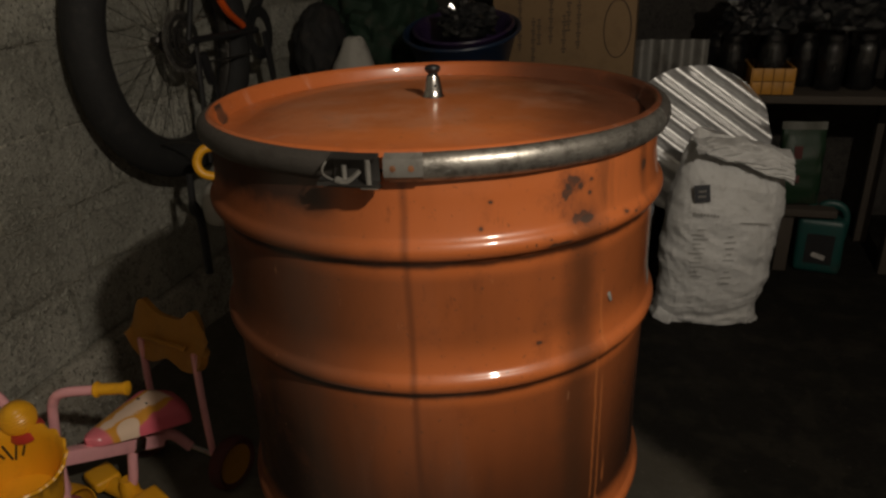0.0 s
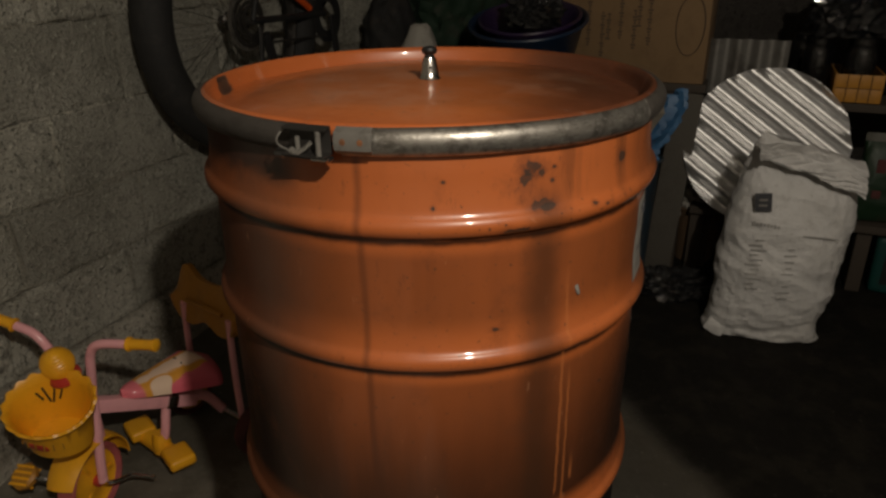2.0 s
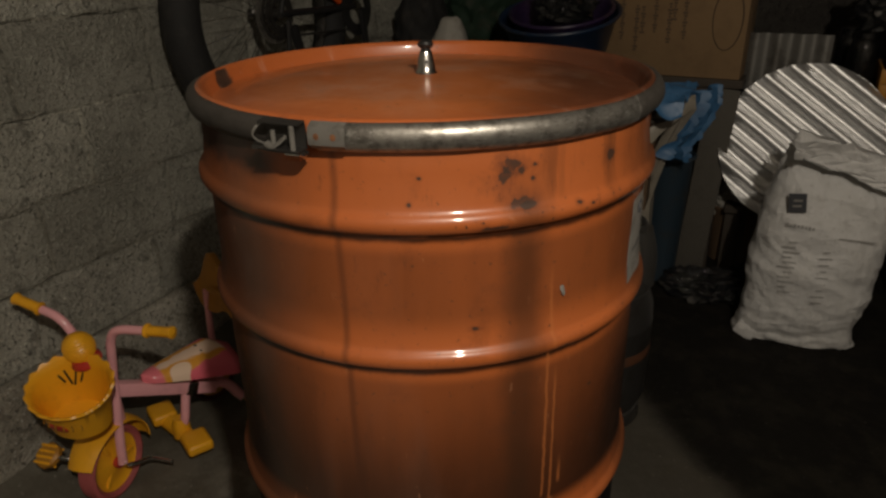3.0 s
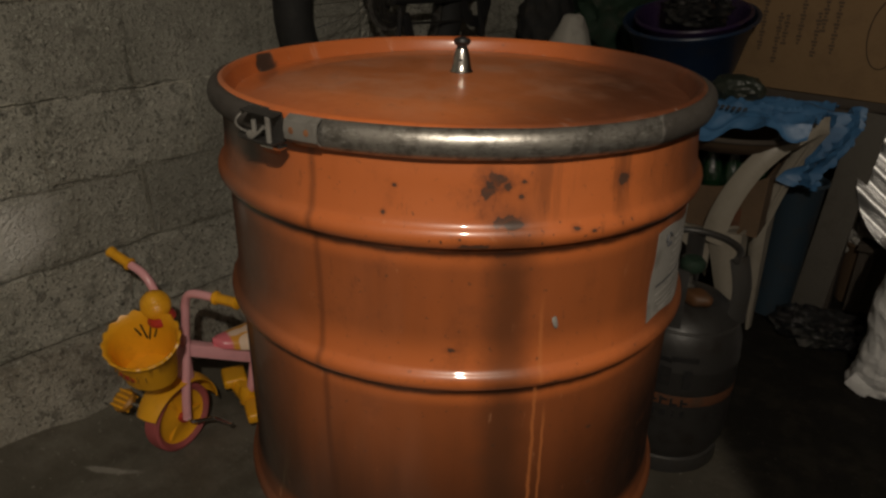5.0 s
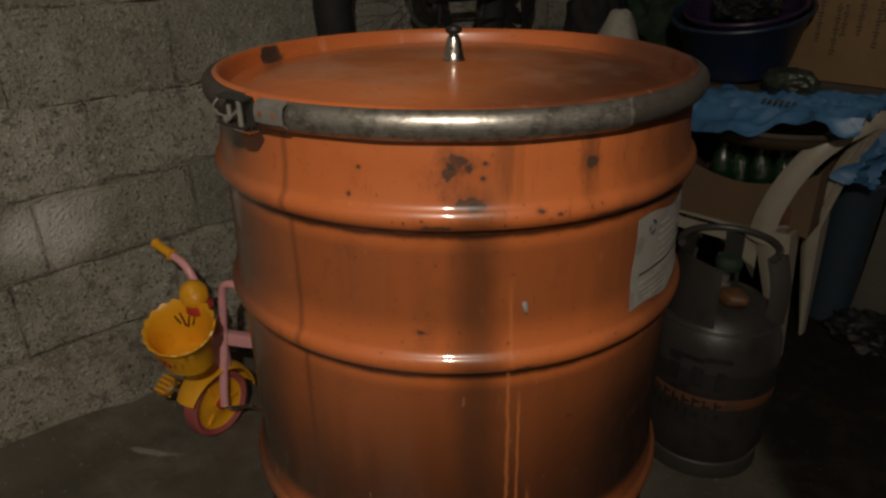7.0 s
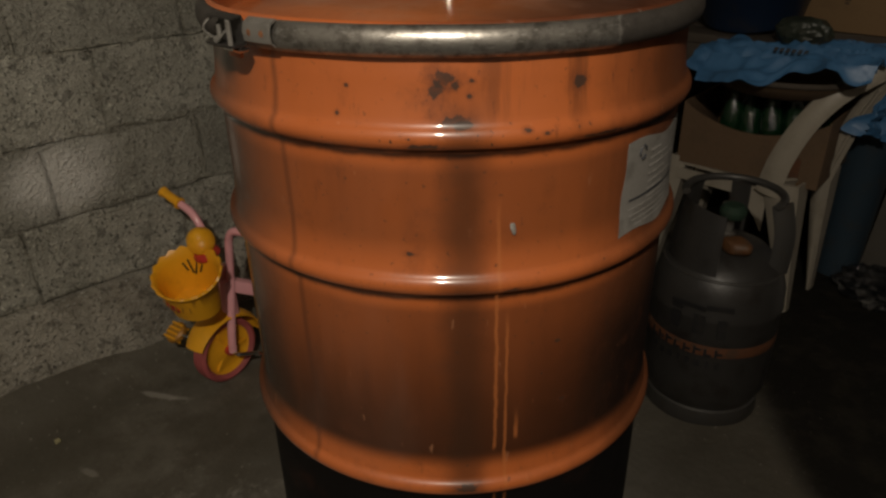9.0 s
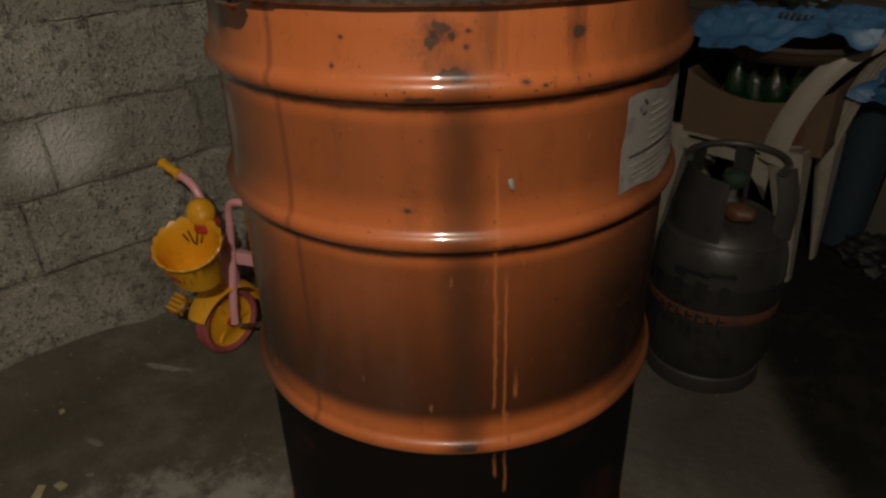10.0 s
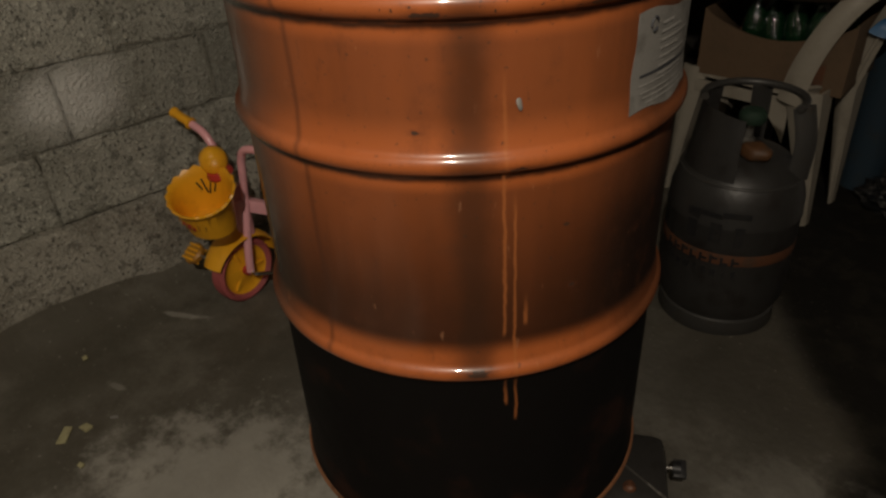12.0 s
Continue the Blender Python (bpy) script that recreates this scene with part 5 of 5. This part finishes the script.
# ---- sack and zinc disc ----
def sack():
    n, rows = 140, 110
    bm = bmesh.new()
    grid = []
    for j in range(rows + 1):
        v = j / rows
        row = []
        for i in range(n):
            a = 2 * math.pi * i / n
            wx = 0.178 + 0.020 * math.sin(math.pi * min(1, v * 1.05)) - 0.030 * max(0, v - 0.74) / 0.26 + 0.016 * math.exp(-(v / 0.05) ** 2)
            wy = 0.118 * math.sin(math.pi * min(1.0, 0.15 + 0.78 * v)) ** 0.6 * (1 - 0.72 * max(0, v - 0.78) / 0.22)
            if j == 0:
                wx, wy = wx * 0.88, wy * 0.8
            cx, cy = math.cos(a), math.sin(a)
            x = wx * math.copysign(abs(cx) ** 0.75, cx) + 0.046 * (v - 0.5)
            y = wy * math.copysign(abs(cy) ** 0.8, cy)
            z = 0.655 * v - 0.050 * v * v * (x / 0.2) - (0.018 * noise.noise(Vector((x * 14, y * 8, 3))) if v > 0.93 else 0.0)
            out = Vector((cx, cy, 0))
            k = 0.012 * noise.noise(Vector((x * 6, y * 6, z * 9)))
            # creases: sharp valleys that run slantwise
            for f, w, sx, sz, seed in ((7, 0.0075, 0.5, 1.3, 2.0), (13, 0.0055, 0.8, 1.2, 7.0), (26, 0.0034, 1.3, 0.8, 11.0), (46, 0.0018, 0.9, 1.2, 15.0)):
                q = noise.noise(Vector((x * f * sx + seed, y * f * 0.6, z * f * sz + 0.6 * x * f)))
                k += w * (0.5 - 1.8 * min(0.5, abs(q)))
            if v < 0.30:
                q = noise.noise(Vector((x * 6 + 2, y * 4, z * 34 - 7 * x)))
                k += 0.009 * (1 - v / 0.30) * (0.5 - 2.0 * min(0.45, abs(q)))
            if v > 0.78:
                k += 0.05 * (v - 0.78) * noise.noise(Vector((x * 11, y * 9, z * 7)))
            row.append(bm.verts.new(Vector((x, y, z)) + out * k))
        if grid:
            ring_faces(bm, grid[-1], row)
        grid.append(row)
    bm.faces.new(grid[0][::-1])
    bm.faces.new(grid[-1])
    S = part("fertiliser_sack", bm, "sack")
    S.matrix_world = pose(0.585, 1.525, 0.0, 0, 0, 8) @ Matrix.Diagonal((0.94, 1.0, 1.025, 1))
    tagged(S, "full white woven plastic sack with a dark printed square", "sack")
    # folded-over mouth
    def mouth(u, v):
        x = -0.142 + 0.330 * u
        wave = noise.noise(Vector((u * 4, v * 3, 2)))
        fold = abs(noise.noise(Vector((u * 4.5 + 2.5 * v, v * 4, 5))))
        hang = 0.028 + 0.062 * u ** 0.8 + 0.006 * noise.noise(Vector((u * 5, 1, 9)))
        bulge = math.sin(math.pi * min(1.0, 0.12 + 0.86 * v))
        return Vector((x + 0.006 * wave, -0.046 - 0.070 * v ** 0.5 - 0.016 * bulge + 0.030 * fold, 0.664 - hang * v - 0.048 * u * u + 0.022 * noise.noise(Vector((u * 5, v * 2, 7))) * (1 - v)))
    part("folded_mouth", sheet(90, 26, mouth, thick=0.004), "sack", S)
    part("bottom_ear", rough_up(block((0.07, 0.02, 0.045), pose(-0.185, -0.055, 0.028, 0, 20, -12), 0.008), 0.006, 30), "sack", S)
    part("printed_square", rough_up(block((0.052, 0.003, 0.056), pose(-0.105, -0.109, 0.495, -4, -8, -12), 0), 0.001, 30), "ink", S, "dark printed square")
    for k in range(2):
        part("logo_bar", block((0.026, 0.002, 0.006), pose(-0.105, -0.112, 0.503 - 0.017 * k, -4, -8, -12), 0), "label", S)
    for k in range(8):
        part("name_bar", block((0.0075, 0.002, 0.012 - 0.004 * (k % 2)), pose(-0.122 + 0.0108 * k, -0.1135 - 0.001 * k, 0.4275 - 0.0008 * k, -2, -4, -10), 0), "sack_ink", S)
    for k in range(11):
        x = -0.105 if k % 2 else -0.095
        part("print_bar", block((0.026 + 0.012 * ((k * 7) % 3), 0.002, 0.0035), pose(x, -0.1190, 0.375 - 0.0165 * k, 0, -3, -8), 0), "sack_ink", S)
    for k in range(9):
        part("print_bar", block((0.018 + 0.010 * ((k * 5) % 3), 0.002, 0.0035), pose(0.006, -0.1255, 0.355 - 0.021 * k, 0, -3, 2), 0), "sack_ink", S)
    part("print_frame", block((0.11, 0.002, 0.003), pose(0.085, -0.1235, 0.40, 0, 3, 6), 0), "sack_ink", S)


sack()


def zinc_disc():
    R = 0.285
    bm = bmesh.new()
    nu = 150
    def z(x):
        return 0.0115 * math.sin(2 * math.pi * x / 0.078)
    cols = []
    for i in range(nu + 1):
        x = -R * 0.9995 * math.cos(math.pi * i / nu)
        h = math.sqrt(max(R * R - x * x, 1e-8))
        cols.append([bm.verts.new((x, -h + 2 * h * j / 24, z(x) + 0.0015 * noise.noise(Vector((x * 20, j * 0.4, 0))))) for j in range(25)])
    faces = [bm.faces.new((cols[i][j], cols[i + 1][j], cols[i + 1][j + 1], cols[i][j + 1])) for i in range(nu) for j in range(24)]
    bm.normal_update()
    bmesh.ops.solidify(bm, geom=faces, thickness=0.0012)
    d = part("zinc_disc", bm, "zinc")
    d.matrix_world = Matrix.Translation((0.503, 1.918, 0.556)) @ pose(0, 0, 0, 74, 0, 6) @ pose(0, 0, 0, 0, 0, 54)
    tagged(d, "round cut piece of shiny corrugated zinc roofing leaning behind the sack", "zinc sheet")


zinc_disc()


def stand():
    s = thing("low_stand", pose(0, 0, 0), "low dark timber stand behind the sack", "stand")
    part("top", block((0.80, 0.20, 0.03), pose(0.67, 2.055, 0.265), 0.003), "wood", s)
    for x in (0.30, 0.90):
        part("leg", block((0.05, 0.16, 0.25), pose(x, 2.065, 0.125), 0.003), "wood", s)


stand()


# ---- right-hand shelf with jars ----
def shelf():
    s = thing("storage_shelf", pose(0, 0, 0), "dark timber shelf holding a crate of jars", "shelf")
    part("top", block((1.84, 0.42, 0.03), pose(1.205, 2.22, 0.700), 0.003), "wood", s)
    for x in (0.33, 1.3, 2.08):
        for y in (2.04, 2.40):
            part("post", block((0.05, 0.05, 0.685), pose(x, y, 0.3425), 0.003), "wood", s)


shelf()


def crate(m, mat, label, size):
    c = thing("plastic_crate", m, label, "crate")
    x, y, z = size
    for s in (-1, 1):
        for i in range(4):
            for k in range(2):
                part("panel", block((x / 4 - 0.003, 0.006, z / 2 - 0.003), pose(-x / 2 + x * (i + 0.5) / 4, s * y / 2, z * (k + 0.5) / 2), 0.001), mat, c)
        part("side", block((0.006, y - 0.008, z), pose(s * x / 2, 0, z / 2), 0.001), mat, c)
        part("backing", block((x - 0.008, 0.003, z - 0.004), pose(0, s * (y / 2 - 0.006), z / 2), 0), "card_dark", c)
    part("floor", block((x - 0.01, y - 0.02, 0.006), pose(0, 0, 0.005), 0.001), mat, c)
    return c


crate(pose(0.775, 2.14, 0.717), "yellow_dull", "ochre yellow plastic crate of clear jars on the shelf", (0.150, 0.25, 0.100))


def jerrycan():
    c = thing("jerrycan", pose(1.045, 2.03, 0.0, 0, 0, -12) @ Matrix.Diagonal((1, 1, 1.26, 1)), "dark teal plastic jerrycan with a pale sticker on the floor", "jerrycan")
    bm = block((0.175, 0.10, 0.185), pose(0, 0, 0.0925), 0.022, segments=3)
    for v in bm.verts:
        if v.co.z > 0.12:
            v.co.x -= 0.10 * (v.co.z - 0.12)
    part("body", bm, "teal", c)
    part("handle", rod(bend([(-0.035, 0, 0.178), (-0.010, 0, 0.222), (0.045, 0, 0.225), (0.076, 0, 0.195), (0.076, 0, 0.12)], 5), 0.014, 10), "teal", c)
    part("neck", lathe([(0.0, 0.0), (0.022, 0.0), (0.020, 0.03), (0.024, 0.03), (0.024, 0.048), (0.0, 0.05)], 18, m=pose(-0.055, 0, 0.180)), "teal", c)
    part("sticker", rough_up(block((0.10, 0.002, 0.10), pose(0, -0.0515, 0.085), 0), 0.0003, 40), "black", c, "dark worn sticker")
    part("sticker_mark", rough_up(block((0.05, 0.002, 0.016), pose(0.0, -0.0535, 0.062, 0, 12), 0), 0.0006, 40), "grey_ink", c)


jerrycan()


def jar(m):
    j = thing("plastic_jar", m, "dusty clear plastic jar with a cap", "jar", "jars on the shelf")
    part("body", lathe([(0.0, 0.0), (0.045, 0.0), (0.05, 0.008), (0.05, 0.15), (0.044, 0.175), (0.036, 0.185), (0.0, 0.186)], 24), "jar", j)
    part("cap", lathe([(0.0, 0.0), (0.039, 0.0), (0.039, 0.022), (0.0, 0.025)], 20, m=pose(0, 0, 0.184)), "jar", j)
    return j


one = jar(pose(0.775, 2.09, 0.726))
for x, y, z in ((0.775, 2.20, 0.726), (0.64, 2.16, 0.717), (0.66, 2.28, 0.717), (0.92, 2.24, 0.717), (1.0, 2.16, 0.717), (1.12, 2.18, 0.717), (1.24, 2.15, 0.717), (1.06, 2.28, 0.717), (0.60, 2.30, 0.717)):
    copy_thing(one, pose(x, y, z, 0, 0, 30 * x))
crumpled("clear_film", pose(0.74, 2.17, 0.93), (0.14, 0.10, 0.12), "clear", "crumpled clear film piled on the jars", "film", 12.0, 0.35, 4)
crumpled("clear_film", pose(1.10, 2.2, 0.94), (0.20, 0.12, 0.14), "clear", "crumpled clear film piled on the jars", "film", 15.0, 0.35, 4)


def green_pack():
    g = thing("green_pack", pose(0.925, 2.02, 0.281, -6, 0, 4), "dim green plastic pack leaning on the low stand", "pack")
    def pillow(u, v):
        a = 2 * math.pi * u
        flat = math.sin(math.pi * min(1.0, max(0.0, 0.04 + 0.92 * v))) ** 0.5
        w = 0.082 + 0.004 * noise.noise(Vector((v * 6, u, 2)))
        k = 0.006 * noise.noise(Vector((math.cos(a) * 3, math.sin(a) * 3, v * 7)))
        return Vector((w * math.copysign(abs(math.cos(a)) ** 0.4, math.cos(a)), (0.045 * flat + k) * math.sin(a), 0.005 + 0.295 * v))
    part("body", sheet(48, 26, pillow), "green_pack", g)
    part("top_seal", sheet(12, 3, lambda u, v: Vector(((u - 0.5) * 0.165, 0.004 * math.sin(9 * u), 0.297 + 0.032 * v)), thick=0.002), "label_dim", g, "crimped pale top seal")
    for z, h in ((0.215, 0.05), (0.110, 0.03)):
        part("print_patch", block((0.030, 0.002, h), pose(-0.025, -0.0475, z), 0.001), "dim_red", g)


green_pack()



def corrugated_panel():
    def at(u, v):
        x = 0.235 + 0.30 * u
        return Vector((x, 2.040 + 0.010 * math.sin(2 * math.pi * x / 0.076), 0.716 + 0.205 * v))
    ob = part("zinc_offcut", sheet(60, 2, at, thick=0.0015), "zinc_dull")
    tagged(ob, "dull corrugated zinc offcut standing on the shelf end", "zinc sheet")


corrugated_panel()


# ---- floor clutter ----
crumpled("clear_film", pose(0.245, 1.70, 0.0), (0.13, 0.09, 0.06), "clear", "crumpled clear plastic film on the floor", "film", 21.0, 0.35, 4)
tub("junk_basin", pose(0.30, 2.12, 0.0), 0.11, 0.24, "card_dark", "brown bucket with odds and ends")
crumpled("rag", pose(0.28, 2.10, 0.20), (0.09, 0.08, 0.10), "white", "grubby rag stuffed in the bucket", "rag", 24.0, 0.3, 3)
tub("blue_pail", pose(0.065, 1.81, 0.0), 0.088, 0.50, "pail_blue", "tall faded blue plastic pail behind the chair")


def leaning_board():
    ob = part("grey_board", block((0.105, 0.018, 0.74), pose(0, 0, 0.37, 0, 0, 0), 0.004), "board")
    ob.matrix_world = pose(0.172, 1.872, 0.0, -2, 3.4, 0)
    tagged(ob, "weathered grey board leaning on the table edge", "board")


leaning_board()


def litter(m, size, mat, label):
    b = rough_up(block(size, None, min(size) * 0.3), min(size) * 0.8, 60, size[0] * 50)
    ob = part("litter", b, mat)
    ob.matrix_world = m
    tagged(ob, label, "litter", "scraps on the floor")


litter(pose(-0.728, -0.545, 0.004, 0, 0, 140), (0.046, 0.020, 0.005), "leaf", "pale dry leaf scrap on the floor")
litter(pose(-0.715, -0.505, 0.004, 0, 0, 15), (0.022, 0.018, 0.006), "leaf", "pale dry leaf scrap on the floor")
litter(pose(-0.610, -0.552, 0.004, 0, 0, 20), (0.012, 0.010, 0.006), "leaf", "small pale crumb on the floor")
litter(pose(-1.115, -0.57, 0.02, 0, 0, 40), (0.03, 0.012, 0.005), "yellow", "small yellow plastic scrap on the floor")
litter(pose(-0.70, -0.445, 0.004, 0, 0, 60), (0.016, 0.008, 0.004), "label", "small pale grey scrap on the floor")
litter(pose(-0.96, -0.42, 0.006), (0.012, 0.012, 0.006), "leaf", "small pale crumb on the floor")

# ---- block wall on the west side ----
wall = part("wall_west", block((0.14, 5.5, 2.6), pose(-1.258, 0.1, 1.25), 0), "mortar", smooth=False)
tagged(wall, "bare grey concrete block wall with cracked mortar joints", "wall", kind="structure")
foot = part("footing", rough_up(block((0.20, 5.5, 0.262), pose(-1.243, 0.1, 0.131), 0.010), 0.003, 9), "footing", wall)


def face_block(dy, dz, seed):
    """One block with an uneven face, its edges crumbled."""
    nu, nv = 26, 14
    bm = bmesh.new()
    g = []
    for i in range(nu + 1):
        col = []
        for j in range(nv + 1):
            inset = lambda k, m: 0.0 if k == 0 else 1.0 if k == m else 0.008 + 0.984 * (k - 1) / (m - 2)
            y, z = -dy / 2 + dy * inset(i, nu), -dz / 2 + dz * inset(j, nv)
            k = noise.noise_vector(Vector((y * 9 + seed, z * 9, seed * 3)))
            f = noise.noise_vector(Vector((y * 45 + seed, z * 45, seed * 5)))
            ends, beds = i in (0, nu), j in (0, nv)
            p = Vector((0.0045 * k.x + 0.0024 * f.x, y, z))
            p.y += (0.0075 * k.y + 0.003 * f.y) if ends else 0
            p.z += (0.0065 * k.z + 0.003 * f.z) if beds else 0
            if ends or beds:
                p.x -= 0.0025 + 0.004 * abs(f.y)
            col.append(bm.verts.new(p))
        g.append(col)
    for i in range(nu):
        for j in range(nv):
            bm.faces.new((g[i][j], g[i + 1][j], g[i + 1][j + 1], g[i][j + 1]))
    rim = [g[i][0] for i in range(nu + 1)] + [g[nu][j] for j in range(1, nv + 1)] + [g[i][nv] for i in range(nu - 1, -1, -1)] + [g[0][j] for j in range(nv - 1, 0, -1)]
    back = [bm.verts.new(v.co + Vector((-0.02, 0, 0))) for v in rim]
    ring_faces(bm, back, rim)
    me = bpy.data.meshes.new("concrete_block")
    bm.normal_update()
    bm.to_mesh(me)
    bm.free()
    me.polygons.foreach_set("use_smooth", [True] * len(me.polygons))
    me.set_sharp_from_angle(angle=radians(60))
    me.materials.append(M["block"])
    return me


COURSES = ((0.268, 0.470, -0.318), (0.470, 0.667, 0.172), (0.667, 0.872, -0.063), (0.872, 1.087, 0.182), (1.087, 1.292, -0.03), (1.292, 1.497, 0.17),
           (1.497, 1.702, -0.03), (1.702, 1.907, 0.17), (1.907, 2.112, -0.03), (2.112, 2.317, 0.17), (2.317, 2.522, -0.03))
for c, (z0, z1, joint) in enumerate(COURSES):
    kinds = [face_block(0.3955, z1 - z0 - 0.0045, 1.3 * c + k) for k in range(5)]
    y = joint + 0.2 - 0.4 * 6
    while y < 2.7:
        ob = new("concrete_block", kinds[rng.randrange(5)])
        ob.parent = wall
        ob.matrix_world = pose(-1.174 + rng.uniform(-0.004, 0.004), y, (z0 + z1) / 2, rng.uniform(-0.3, 0.3), rng.uniform(-0.4, 0.4), rng.uniform(-0.4, 0.4))
        y += 0.4


def mortar_joint(z, ends, lower):
    """Crumbling mortar of one bed joint and of the upright joints below it."""
    verts, faces = [], []

    def strip(along, count, place, width):
        first = len(verts)
        for i in range(count + 1):
            s = along * i / count
            drift = 0.006 * noise.noise(Vector((s * 7, z * 31, 1))) + 0.003 * noise.noise(Vector((s * 33, z * 31, 5)))
            cut = max(0.0, min(1.0, 0.42 + 1.6 * noise.noise(Vector((s * 6, z * 13, 9)))))
            wide = width * (0.75 + 0.9 * noise.noise(Vector((s * 15, z * 17, 3))))
            for k, v in enumerate((-1.0, -0.55, -0.22, -0.17, 0.17, 0.22, 0.55, 1.0)):
                lip = 0.004 * noise.noise(Vector((s * 42, v * 3, z * 19))) + 0.0035 * noise.noise(Vector((s * 100, v * 8, z * 7)))
                x = -1.1725 + (-0.014 if k in (0, 7) else lip - (0.026 * cut if k in (3, 4) else 0.0))
                verts.append(place(x, s, drift + v * wide))
        for i in range(count):
            for k in range(7):
                a = first + i * 8 + k
                faces.append((a, a + 1, a + 9, a + 8))
    strip(5.4, 900, lambda x, s, d: (x, s - 2.6, z + d), 0.016)
    for y in ends:
        strip(lower, 34, lambda x, s, d: (x, y + d, z - s), 0.011)
    me = bpy.data.meshes.new("mortar_joint")
    me.from_pydata(verts, [], faces)
    me.polygons.foreach_set("use_smooth", [True] * len(faces))
    me.materials.append(M["mortar"])
    ob = new("mortar_joint", me)
    ob.parent = wall
    return ob


for z0, z1, joint in COURSES[:-1]:
    mortar_joint(z1, [joint + 0.4 * k for k in range(-6, 7)], z1 - z0)
